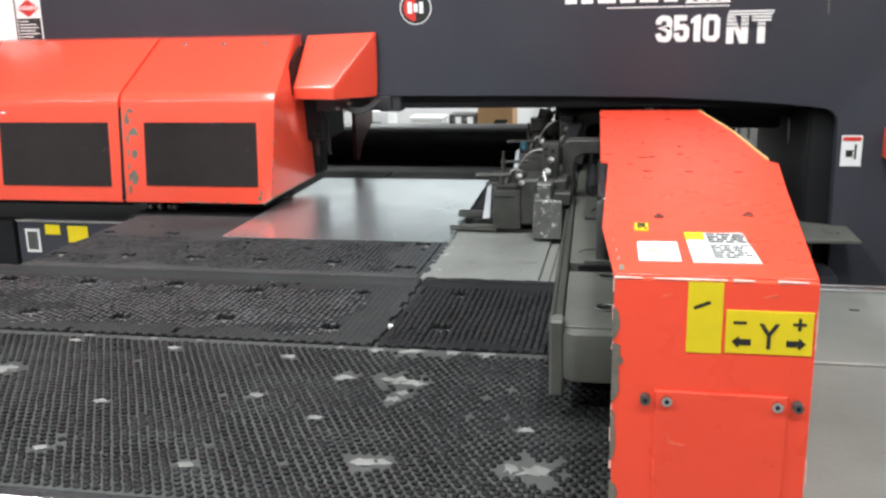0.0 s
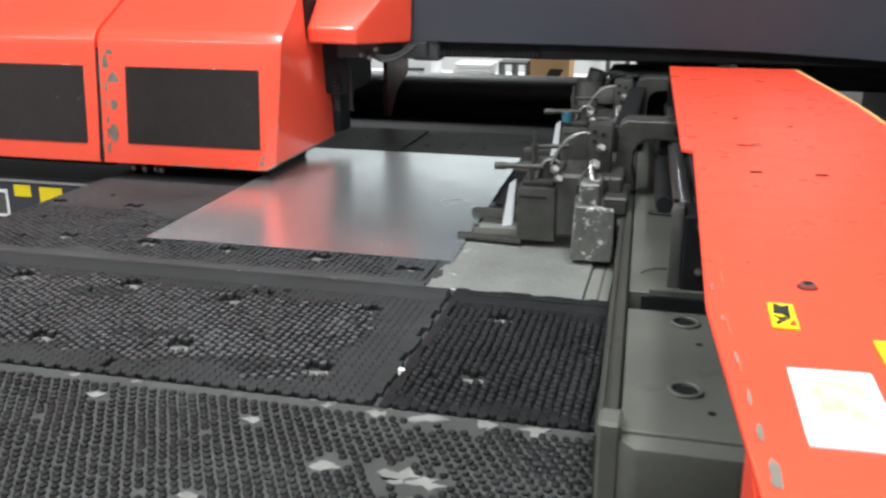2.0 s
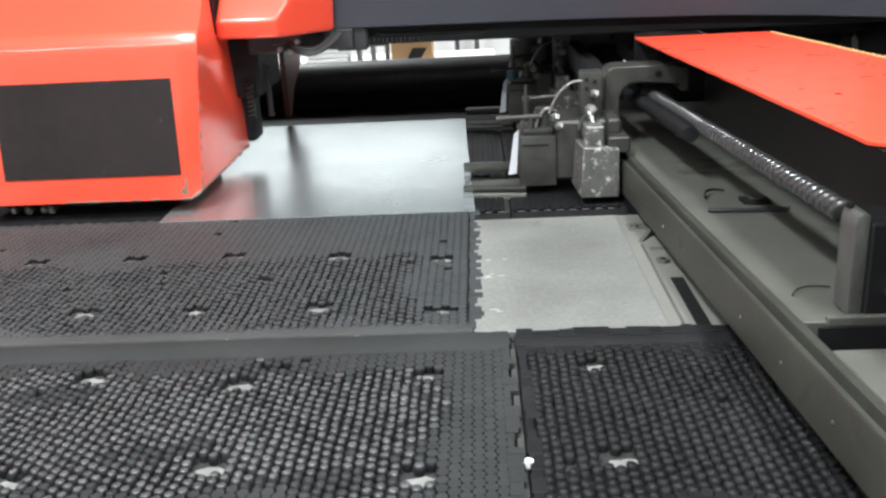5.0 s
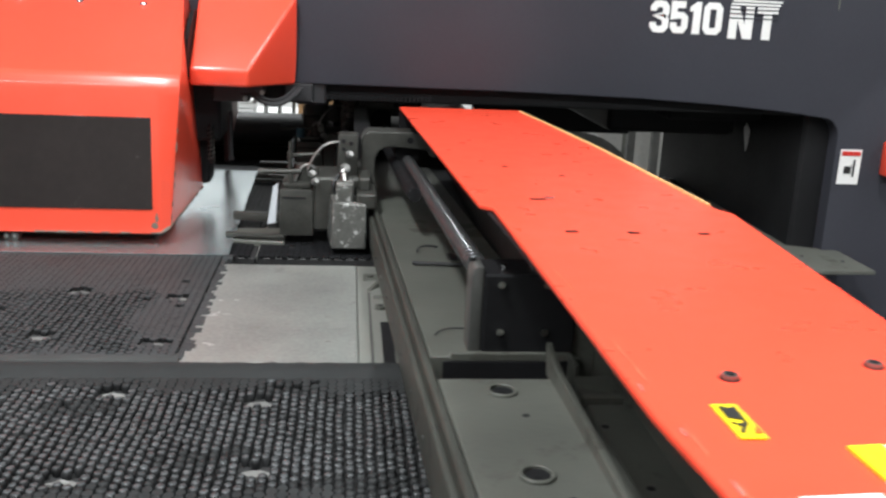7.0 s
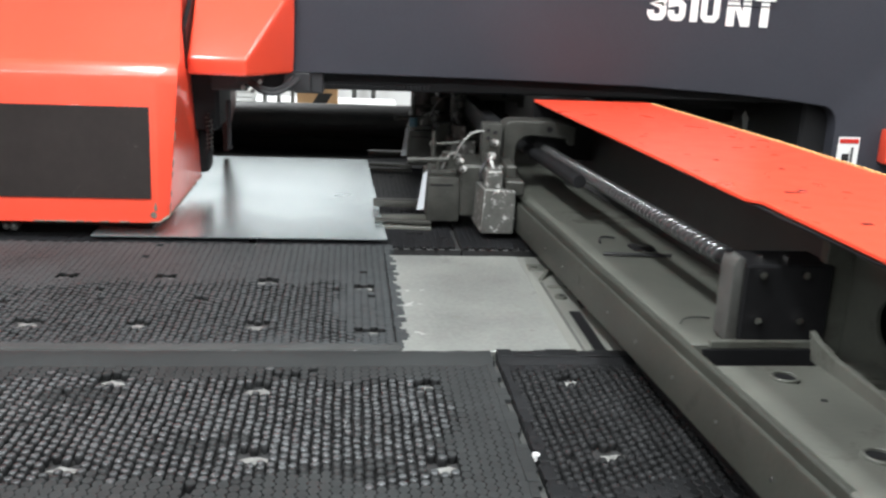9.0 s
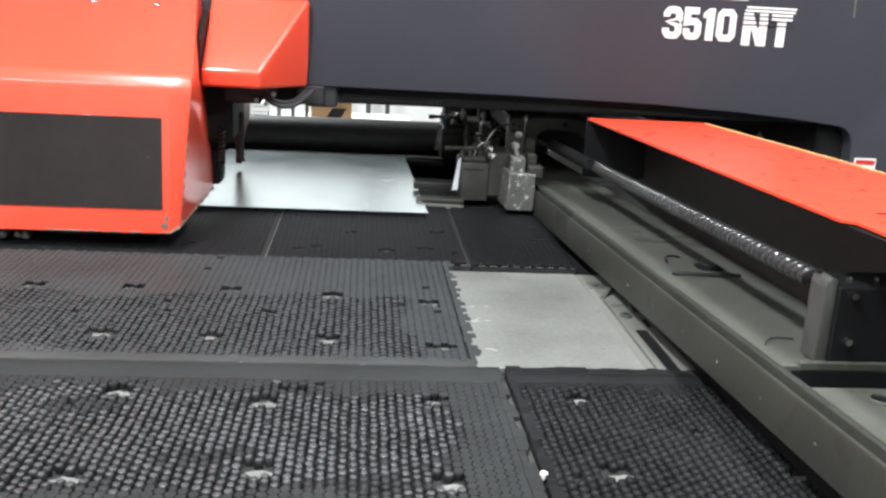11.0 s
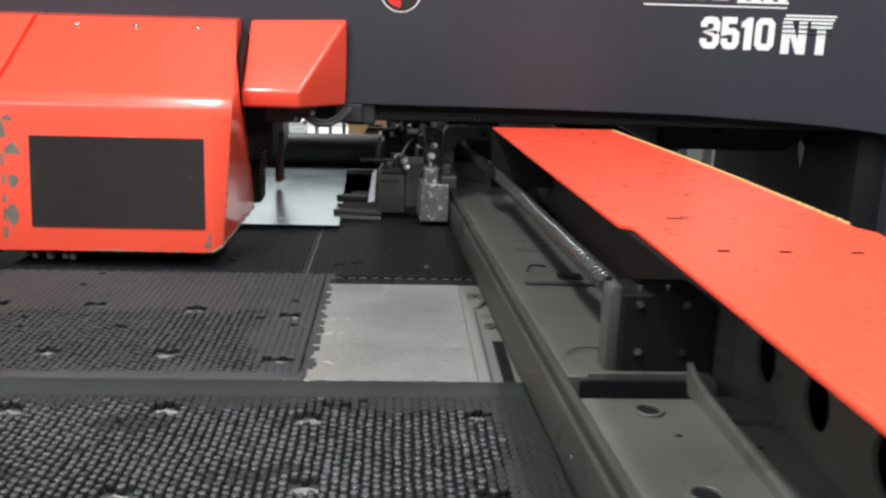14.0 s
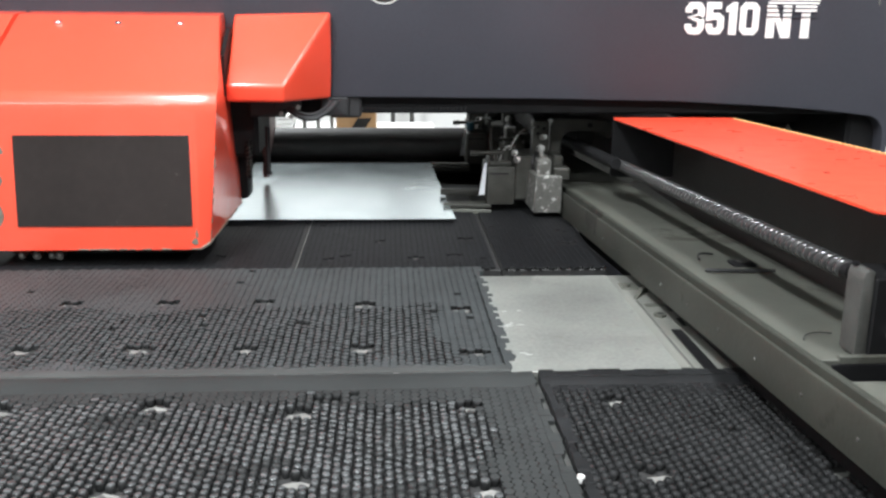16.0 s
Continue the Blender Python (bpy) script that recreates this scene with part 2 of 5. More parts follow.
def arc(p0, p1, p2, n=10):
    p0, p1, p2 = Vector(p0), Vector(p1), Vector(p2)
    return [(1 - s) ** 2 * p0 + 2 * s * (1 - s) * p1 + s * s * p2 for s in (i / n for i in range(n + 1))]


def B():
    return bmesh.new()


def smooth(me):
    for p in me.polygons:
        p.use_smooth = True
    me.set_sharp_from_angle(angle=radians(35))


ORIGIN = {}


def thing(name, origin, label, category, group="", kind=""):
    ob = new(name)
    ob.location = origin
    ob.empty_display_size = 0.05
    ORIGIN[ob.name] = Vector(origin)
    return tagged(ob, label, category, group, kind)


def solid(name, bm, mat, label="", category="", group="", kind="", origin=None):
    """A top-level thing made of one mesh."""
    o = Vector(origin) if origin else Vector((0, 0, 0))
    bm.transform(Matrix.Translation(-o))
    me = bpy.data.meshes.new(name)
    bm.to_mesh(me)
    bm.free()
    smooth(me)
    me.materials.append(mat)
    ob = new(name, me)
    ob.location = o
    ORIGIN[ob.name] = o
    return tagged(ob, label, category, group, kind)


def part(name, bm, mat, parent, label="", kind=""):
    o = ORIGIN[parent.name]
    bm.transform(Matrix.Translation(-o))
    me = bpy.data.meshes.new(name)
    bm.to_mesh(me)
    bm.free()
    smooth(me)
    me.materials.append(mat)
    ob = new(name, me)
    ob.parent = parent
    ORIGIN[ob.name] = o
    return tagged(ob, label, kind=kind)


def fitted(name, text, mat, parent, x0, x1, z0, z1, y, label="", bold=0.0):
    """Letters on a wall facing -y, drawn to fill the given width and height."""
    cu = bpy.data.curves.new(name, "FONT")
    cu.body, cu.size, cu.extrude, cu.offset = text, 0.1, 0.0008, bold
    tmp = bpy.data.objects.new(name, cu)
    scene.collection.objects.link(tmp)
    me = bpy.data.meshes.new_from_object(tmp.evaluated_get(bpy.context.evaluated_depsgraph_get()))
    bpy.data.objects.remove(tmp)
    bm = B()
    bm.from_mesh(me)
    bpy.data.meshes.remove(me)
    xs, ys = [q.co.x for q in bm.verts], [q.co.y for q in bm.verts]
    kx, kz = (x1 - x0) / (max(xs) - min(xs)), (z1 - z0) / (max(ys) - min(ys))
    for q in bm.verts:
        q.co = Vector((x0 + (q.co.x - min(xs)) * kx, y - q.co.z, z0 + (q.co.y - min(ys)) * kz))
    return part(name, bm, mat, parent, label)


def lettering(name, text, size, mat, parent, m, label="", stretch=1.0, bold=0.0, align="LEFT"):
    """Raised letters in the built-in font; m: where their baseline starts, in the place's space."""
    cu = bpy.data.curves.new(name, "FONT")
    cu.body, cu.size, cu.extrude, cu.offset, cu.align_x = text, size, 0.0006, bold, align
    tmp = bpy.data.objects.new(name, cu)
    scene.collection.objects.link(tmp)
    me = bpy.data.meshes.new_from_object(tmp.evaluated_get(bpy.context.evaluated_depsgraph_get()))
    bpy.data.objects.remove(tmp)
    bm = B()
    bm.from_mesh(me)
    bpy.data.meshes.remove(me)
    bm.transform(m @ Matrix.Diagonal((stretch, 1, 1, 1)))
    return part(name, bm, mat, parent, label)


FACE = Matrix.Rotation(radians(90), 4, "X")  # text that stands on a wall facing -y

# ---- the hall ----
X0, X1, Y0, Y1, ZC = -5.5, 5.5, -4.5, 8.6, 4.2
solid("floor", box(B(), X0, X1, Y0, Y1, -0.1, 0), CONCRETE, "grey sealed concrete workshop floor", "floor", kind="structure")
solid("ceiling", box(B(), X0, X1, Y0, Y1, ZC, ZC + 0.1), CEIL, "pale sheet-clad workshop ceiling", "ceiling", kind="structure")
solid("wall_north", box(B(), X0, X1, Y1, Y1 + 0.2, 0, ZC), WALLW, "plain white painted workshop wall", "wall", kind="structure")
solid("wall_south", box(B(), X0, X1, Y0 - 0.2, Y0, 0, ZC), GREYWALL, "unseen workshop wall, grey to cut bounced light", "wall", kind="structure")
solid("wall_west", box(B(), X0 - 0.2, X0, Y0, Y1, 0, ZC), GREYWALL, "unseen workshop wall, grey to cut bounced light", "wall", kind="structure")
solid("wall_east", box(B(), X1, X1 + 0.2, Y0, Y1, 0, ZC), GREYWALL, "unseen workshop wall, grey to cut bounced light", "wall", kind="structure")
for lx, ly in LAMPS:
    lamp = thing("ceiling_light", (lx, ly, 4.2), "long white fluorescent batten on the ceiling", "ceiling light", "hall ceiling lights")
    wide, deep = (0.16, 0.8) if ly > 0 else (0.8, 0.16)
    part("housing", box(B(), lx - wide, lx + wide, ly - deep, ly + deep, 4.02, 4.2, 0.01), WHITE, lamp)
    for d in (-0.07, 0.07):
        ends = ((lx + d, ly - 0.75, 4.0), (lx + d, ly + 0.75, 4.0)) if ly > 0 else ((lx - 0.75, ly + d, 4.0), (lx + 0.75, ly + d, 4.0))
        part("tube", rod(B(), *ends, 0.018), TUBE, lamp, "glowing fluorescent tube")

# ---- machine frame: upper beam, posts, underside ----
YF = 3.185
frame_ob = thing("press_frame", (0.2, 3.7, 0.0), "charcoal enamelled bridge frame of a turret punch press", "machine frame")
bm = B()
# front profile of the beam with the throat's rounded corner, drawn out in depth
cor = [(0.60 - 0.055 + 0.055 * math.sin(a), 1.262 - 0.055 + 0.055 * math.cos(a)) for a in [radians(d) for d in (0, 18, 36, 54, 72, 90)]]
prism(bm, [(-3.6, 2.8), (-3.6, 1.33), (-1.2, 1.312), (-0.4, 1.307), (0.0, 1.300), (0.25, 1.288), (0.42, 1.276)] + cor + [(0.615, 0.0), (2.0, 0.0), (2.0, 2.8)], "y", YF, YF + 0.34, 0.006, 2)
part("upper_beam", bm, BEAM, frame_ob, "charcoal painted beam and post")
# Out of view: added depth and height block the back lamps.
part("rear_shade_body", box(B(), -3.55, 0.50, YF + 0.342, 4.05, 1.30, 2.79, 0.01), BLACK, frame_ob, "unseen dark rear body set deep to shade the throat")
part("rear_shade_body", box(B(), -0.46, 0.50, 4.055, 4.75, 1.30, 2.79, 0.01), BLACK, frame_ob)
# Black sheet added to hide the bright wall behind the rail.
part("dark_backdrop", box(B(), -0.28, 0.45, 4.745, 4.79, 0.98, 1.31, 0.003), BLACK, frame_ob, "added black sheet darkening the view behind the rail")
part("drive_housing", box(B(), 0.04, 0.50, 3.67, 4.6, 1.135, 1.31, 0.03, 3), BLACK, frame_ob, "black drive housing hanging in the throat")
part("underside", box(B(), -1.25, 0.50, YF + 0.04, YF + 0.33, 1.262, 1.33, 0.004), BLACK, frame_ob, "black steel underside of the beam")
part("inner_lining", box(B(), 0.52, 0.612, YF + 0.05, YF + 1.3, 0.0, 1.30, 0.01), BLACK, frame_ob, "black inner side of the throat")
part("pale_dagger", prism(B(), [(3.610, 1.165), (3.640, 1.185), (3.660, 1.165), (3.645, 1.13), (3.625, 1.088), (3.612, 1.13)], "x", 0.5185, 0.521), WHITE, frame_ob, "pale pointed sticker on the inner side")
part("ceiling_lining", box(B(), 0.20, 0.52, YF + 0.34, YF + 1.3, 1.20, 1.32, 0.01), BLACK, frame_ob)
for i in range(26):
    x = -0.90 + i * 0.0115
    bm = B()
    prism(bm, [(x, 1.281), (x + 0.0085, 1.281), (x + 0.0065, 1.267), (x + 0.002, 1.267)], "y", YF + 0.018, YF + 0.041)
    part("rack_tooth", bm, BLACK, frame_ob)
bm = box(B(), -0.985, -0.90, YF + 0.01, YF + 0.08, 1.252, 1.318, 0.006)
box(bm, -1.012, -0.935, YF - 0.002, YF + 0.03, 1.258, 1.31, 0.004)
part("sensor_box", bm, RUBBER, frame_ob, "small dark sensor box under the beam")
part("lower_body", box(B(), -3.4, -0.28, 2.86, 4.1, 0.0, 0.86, 0.02, 2), BEAM, frame_ob, "dark lower body under the fixed table")
part("lower_body", box(B(), -0.28, 0.615, 3.05, 4.1, 0.0, 0.72, 0.02, 2), BEAM, frame_ob)
# lettering and marks on the beam
bm = B()
box(bm, -0.168, 0.232, YF - 0.002, YF + 0.002, 1.6, 1.604)
part("white_rule", bm, WHITE, frame_ob, "thin white rule")
for x0, x1 in ((-0.31, -0.27), (-0.255, -0.215), (-0.20, -0.14), (-0.125, -0.075), (-0.06, 0.0), (0.02, 0.065)):
    part("name_bar", box(B(), x0, x1, YF - 0.002, YF + 0.002, 1.618, 1.69), WHITE, frame_ob, "white block of the name plate")
for x0, x1, z0, z1 in ((0.09, 0.235, 1.612, 1.618), (0.095, 0.115, 1.618, 1.69), (0.13, 0.155, 1.618, 1.69), (0.165, 0.19, 1.618, 1.69), (0.205, 0.23, 1.618, 1.69)):
    part("name_bar", box(B(), x0, x1, YF - 0.002, YF + 0.002, z0, z1), WHITE, frame_ob, "white block of the name plate")
def ribbon(path, w, x0, x1, z0, z1, closed=False):
    """A heavy condensed digit: a mitred stroke along a path given in the unit square."""
    pts = [Vector((x0 + w / 2 + a * (x1 - x0 - w), z0 + w / 2 + b * (z1 - z0 - w))) for a, b in path]
    n = len(pts)
    bm = B()
    rows = []
    for i, p in enumerate(pts):
        before = (p - pts[i - 1]).normalized() if i or closed else None
        after = (pts[(i + 1) % n] - p).normalized() if i < n - 1 or closed else None
        d = ((before or after) + (after or before)).normalized()
        side = Vector((-d.y, d.x))
        ref = before or after
        k = (w / 2) / max(0.5, side.dot(Vector((-ref.y, ref.x))))
        rows.append([bm.verts.new((q.x, yy, q.y)) for q, yy in ((p + side * k, YF - 0.002), (p - side * k, YF - 0.002), (p - side * k, YF), (p + side * k, YF))])
    for i in range(n if closed else n - 1):
        a, b = rows[i], rows[(i + 1) % n]
        for k in range(4):
            bm.faces.new((a[k], b[k], b[(k + 1) % 4], a[(k + 1) % 4]))
    if not closed:
        bm.faces.new(rows[0])
        bm.faces.new(rows[-1])
    bmesh.ops.recalc_face_normals(bm, faces=bm.faces[:])
    return bm


THREE = [(0, 0.72), (0, 0.86), (0.18, 0.98), (0.5, 1), (0.82, 0.98), (1, 0.86), (1, 0.64), (0.8, 0.54), (0.4, 0.52), (0.8, 0.48), (1, 0.38), (1, 0.14), (0.82, 0.02), (0.5, 0), (0.18, 0.02), (0, 0.14), (0, 0.28)]
FIVE = [(1, 1), (0, 1), (0, 0.55), (0.3, 0.58), (0.75, 0.58), (1, 0.48), (1, 0.14), (0.82, 0.02), (0.5, 0), (0.18, 0.02), (0, 0.14), (0, 0.30)]
ZERO = [(0.2, 0), (0.8, 0), (1, 0.12), (1, 0.88), (0.8, 1), (0.2, 1), (0, 0.88), (0, 0.12)]
for path, x0, x1, loop in ((THREE, -0.004, 0.050, False), (FIVE, 0.055, 0.106, False), (ZERO, 0.150, 0.205, True)):
    part("model_digit", ribbon(path, 0.0185, x0, x1, 1.486, 1.574, loop), WHITE, frame_ob, "white bold digit")
part("model_digit", prism(B(), [(0.120, 1.486), (0.142, 1.486), (0.142, 1.574), (0.128, 1.574), (0.110, 1.560), (0.110, 1.546), (0.120, 1.550)], "y", YF - 0.002, YF), WHITE, frame_ob, "white bold digit")


def stencil(pts):
    return prism(B(), pts, "y", YF - 0.0018, YF + 0.001)


part("model_letter", stencil([(0.226, 1.478), (0.250, 1.478), (0.250, 1.528), (0.270, 1.478), (0.296, 1.478), (0.296, 1.567), (0.272, 1.567), (0.272, 1.516), (0.252, 1.567), (0.226, 1.567)]), WHITE, frame_ob, "white striped letter N")
part("model_letter", stencil([(0.325, 1.478), (0.350, 1.478), (0.350, 1.550), (0.367, 1.550), (0.367, 1.567), (0.306, 1.567), (0.306, 1.550), (0.325, 1.550)]), WHITE, frame_ob, "white striped letter T")
for z in (1.534, 1.546, 1.558):
    part("letter_stripe", box(B(), 0.224, 0.368, YF - 0.0035, YF - 0.001, z, z + 0.0028), BEAM, frame_ob)
for x0, x1, z in ((0.228, 0.372, 1.5705), (0.232, 0.376, 1.5795)):
    part("letter_bar", box(B(), x0, x1, YF - 0.002, YF + 0.001, z, z + 0.0055), WHITE, frame_ob)
rod_m = B()
rod(rod_m, (-0.834, YF - 0.003, 1.617), (-0.834, YF + 0.001, 1.617), 0.053, 32)
emblem = part("emblem", rod_m, BLACK_INK, frame_ob, "round black and red emblem with pale rim")
part("emblem_ring", rod(B(), (-0.834, YF - 0.0015, 1.617), (-0.834, YF + 0.001, 1.617), 0.057, 32), WHITE, emblem)
part("emblem_half", prism(B(), [(-0.834 + 0.044 * math.cos(radians(a)), 1.617 + 0.044 * math.sin(radians(a))) for a in range(90, 271, 15)], "y", YF - 0.0055, YF - 0.001), RED_INK, emblem)
for x0, x1, z0, z1 in ((-0.862, -0.846, 1.598, 1.638), (-0.840, -0.826, 1.604, 1.632), (-0.820, -0.806, 1.598, 1.638)):
    part("emblem_bar", box(B(), x0, x1, YF - 0.008, YF - 0.001, z0, z1), WHITE, emblem)
part("scratch", prism(B(), [(0.538, 1.63), (0.546, 1.63), (0.547, 1.57), (0.543, 1.568)], "y", YF - 0.0012, YF + 0.001), GREY, frame_ob, "pale drip on the enamel")

sign = thing("warning_sign", (-2.35, YF, 1.51), "white and red warning sign with black text block on the beam", "sign")
part("backing", box(B(), -2.405, -2.300, YF - 0.003, YF, 1.505, 1.70, 0.0), WHITE, sign)
part("red_diamond", prism(B(), [(-2.400, 1.650), (-2.352, 1.618), (-2.304, 1.650), (-2.352, 1.682)], "y", YF - 0.005, YF - 0.002), RED_INK, sign)
lettering("heading", "WARNING", 0.023, WHITE, sign, Matrix.Translation((-2.352, YF - 0.006, 1.643)) @ FACE, "white heading WARNING", 0.9, 0.0004, "CENTER")
part("text_block", box(B(), -2.400, -2.305, YF - 0.005, YF - 0.002, 1.522, 1.612), BLACK_INK, sign)
for i in range(7):
    part("text_bar", box(B(), -2.394, -2.394 + (0.075, 0.055, 0.08, 0.066, 0.08, 0.07, 0.04)[i], YF - 0.0065, YF - 0.004, 1.530 + i * 0.0115, 1.534 + i * 0.0115), WHITE, sign)
notice = thing("paper_notice", (-2.47, YF, 1.49), "white paper notice taped to the beam", "notice")
part("sheet_of_paper", box(B(), -2.56, -2.412, YF - 0.006, YF - 0.001, 1.488, 1.70), WHITE, notice)

danger = thing("danger_sticker", (0.65, YF, 1.07), "white danger sticker with red band and black pinch symbol", "sticker")
part("backing", box(B(), 0.617, 0.683, YF - 0.003, YF, 1.068, 1.172), WHITE, danger)
part("red_band", box(B(), 0.621, 0.679, YF - 0.0045, YF - 0.002, 1.154, 1.167), RED_INK, danger)
bm = box(B(), 0.633, 0.652, YF - 0.0045, YF - 0.002, 1.100, 1.122)
box(bm, 0.660, 0.666, YF - 0.0045, YF - 0.002, 1.092, 1.142)
for a in (-40, -15, 15, 40):
    dx, dz = 0.022 * math.cos(radians(a)), 0.022 * math.sin(radians(a))
    prism(bm, [(0.652, 1.113), (0.655 - 0.005 + dx * 0.3, 1.113 + dz + 0.003), (0.655 - 0.005 + dx * 0.3, 1.113 + dz - 0.003)], "y", YF - 0.0045, YF - 0.002)
part("pinch_symbol", bm, BLACK_INK, danger)
redbox = thing("switch_box", (0.79, YF, 1.12), "small red switch box on the post", "switch box")
part("case", box(B(), 0.745, 0.86, YF - 0.05, YF, 1.10, 1.20, 0.006, 2), RED, redbox)
part("knob", rod(B(), (0.80, YF - 0.075, 1.15), (0.80, YF - 0.05, 1.15), 0.018), BLACK, redbox)

# ---- turret covers: two red boxes with smoked windows, and the hood ----
YW = 2.738


def turret_cover(x0, x1, right_end, label):
    """A red sloped cover; profile in y and z, with a smoked window let into its front."""
    xm = (x0 + x1) / 2
    t = thing("turret_cover", (xm, 3.0, 0.99), label, "machine cover", "turret covers")
    back = 3.20
    # front face, a rounded crease, the sloping top, the back
    crease = [(2.7703, 1.318), (2.7735, 1.334), (2.781, 1.348), (2.793, 1.360), (2.809, 1.369)]
    prof = [(YW + 0.004, 0.992)] + crease + [(3.10, 1.528), (back, 1.535), (back, 0.992)]
    bm = B()
    if right_end:
        # the right side is flat, drawn in at the lower front corner
        rings = [[(x0, *p) for p in prof[:-1]] + [(x0, 3.19, 1.0)],
                 [(x1 - 0.020, *p) for p in prof[:-1]] + [(x1 - 0.020, 3.19, 1.0)],
                 [(x1 + 0.002, 2.760, 1.006)] + [(x1 + 0.030, *p) for p in crease] + [(x1 - 0.010, 3.10, 1.528), (x1 - 0.012, back, 1.535), (x1 + 0.012, 3.192, 1.012)]]
        vr = [[bm.verts.new(p) for p in ring] for ring in rings]
        bm.faces.new(vr[0])
        bm.faces.new(vr[2])
        for a, b in zip(vr, vr[1:]):
            for k in range(len(a)):
                m = (k + 1) % len(a)
                bm.faces.new((a[k], a[m], b[m], b[k]))
        bmesh.ops.recalc_face_normals(bm, faces=bm.faces[:])
        bmesh.ops.bevel(bm, geom=[e for e in bm.edges if len(e.link_faces) == 2 and e.calc_face_angle(0) > 0.12], offset=0.004, segments=2, profile=0.6, affect="EDGES")
    else:
        hull(bm, [(x0, p[0], p[1]) for p in prof], [(x1, p[0], p[1]) for p in prof], 0.004, 2)
    part("shell", bm, RED, t, "glossy red painted shell")
    return t


def on_face(z):
    return YW + 0.004 + (z - 0.992) * 0.1005


def face_panel(x0, x1, z0, z1, out, thick):
    a, b = on_face(z0), on_face(z1)
    return hull(B(), [(x0, a - out, z0), (x1, a - out, z0), (x1, a - out + thick, z0), (x0, a - out + thick, z0)],
                [(x0, b - out, z1), (x1, b - out, z1), (x1, b - out + thick, z1), (x0, b - out + thick, z1)], 0.0008)


cover_b = turret_cover(-1.772, -1.252, True, "red sloped turret cover with smoked window and worn hinges")
part("window", face_panel(-1.690, -1.288, 1.05, 1.262, 0.004, 0.008), GLASS, cover_b, "smoked dark brown window")
for x, z, w, h in ((-1.738, 1.288, 0.030, 0.046), (-1.730, 1.222, 0.034, 0.048), (-1.730, 1.155, 0.024, 0.034), (-1.732, 1.075, 0.026, 0.058), (-1.750, 1.255, 0.018, 0.070)):
    a = on_face(z)
    bm = B()
    n = 9
    pts = [(x + w * 0.5 * math.cos(k * 2 * math.pi / n) * random.uniform(0.7, 1.2), z + h * 0.5 * math.sin(k * 2 * math.pi / n) * random.uniform(0.7, 1.2)) for k in range(n)]
    prism(bm, pts, "y", a - 0.0035, a + 0.004)
    part("worn_patch", bm, PRIMER, cover_b, "bare worn metal patch where paint has gone")


def wear_along(p0, p1, count, r, parent, seed, cover=0.7, mat=PRIMER):
    """Bare metal showing in uneven stretches along a painted edge."""
    rp = random.Random(seed)
    p0, p1 = Vector(p0), Vector(p1)
    for k in range(count):
        if rp.random() > cover:
            continue
        a = (k + rp.uniform(-0.1, 0.2)) / count
        b = a + rp.uniform(0.5, 1.15) / count
        q, w = p0.lerp(p1, max(0.0, a)), p0.lerp(p1, min(1.0, b))
        part("edge_wear", rod(B(), q, w, r * rp.uniform(0.5, 1.1), 5, r * rp.uniform(0.4, 1.0)), mat, parent)


for z in (1.035, 1.075, 1.115, 1.16, 1.205, 1.25, 1.285):
    rp = random.Random(int(z * 1000))
    y = on_face(z)
    part("hinge_knuckle", rod(B(), (-1.752, y + 0.0005, z - rp.uniform(0.009, 0.014)), (-1.751, y + 0.002, z + rp.uniform(0.009, 0.014)), rp.uniform(0.0045, 0.0065), 8), PRIMER, cover_b, "worn hinge knuckle, bare metal")
part("hinge_gap", hull(B(), [(-1.784, on_face(1.0) - 0.0005, 1.0), (-1.770, on_face(1.0) - 0.0005, 1.0), (-1.770, on_face(1.0) + 0.01, 1.0), (-1.784, on_face(1.0) + 0.01, 1.0)],
     [(-1.780, on_face(1.31) - 0.0005, 1.31), (-1.774, on_face(1.31) - 0.0005, 1.31), (-1.774, on_face(1.31) + 0.01, 1.31), (-1.780, on_face(1.31) + 0.01, 1.31)]), BLACK, cover_b, "dark gap beside the hinge")
wear_along((-1.250, 2.761, 1.007), (-1.240, 3.19, 1.013), 12, 0.0036, cover_b, 1, 0.9)
wear_along((-1.272, 2.743, 0.994), (-1.250, 2.761, 1.007), 4, 0.005, cover_b, 6, 1.0)
wear_along((-1.60, 2.743, 0.9945), (-1.272, 2.743, 0.9945), 14, 0.0028, cover_b, 2, 0.75)
wear_along((-1.250, 2.762, 1.008), (-1.2245, 2.7725, 1.30), 20, 0.0026, cover_b, 3, 0.55)
wear_along((-1.770, 2.746, 1.02), (-1.770, 2.770, 1.30), 14, 0.003, cover_b, 4, 0.6)
for x, z, w, h in ((-1.283, 1.012, 0.016, 0.016), (-1.279, 1.03, 0.008, 0.022), (-1.284, 1.262, 0.012, 0.009)):
    a = on_face(z)
    rp = random.Random(int(-x * 1000))
    pts = [(x + w * 0.5 * math.cos(k * 0.7) * rp.uniform(0.5, 1.2), z + h * 0.5 * math.sin(k * 0.7) * rp.uniform(0.5, 1.2)) for k in range(9)]
    part("worn_patch", prism(B(), pts, "y", a - 0.0012 - 0.001, a + 0.004), PRIMER, cover_b)
for i, x in enumerate((-1.66, -1.51, -1.355)):
    bm = B()
    bmesh.ops.create_uvsphere(bm, u_segments=16, v_segments=10, radius=0.010, matrix=Matrix.Translation((x, 3.062, 1.5065)) @ Matrix.Diagonal((1, 1, 0.7, 1)))
    part("screw_head", bm, STEEL, cover_b, "bright domed screw head")
part("bottom_skirt", box(B(), -1.74, -1.30, 2.82, 3.10, 0.964, 0.994, 0.003), BLACK, cover_b, "black gap strip below the cover")
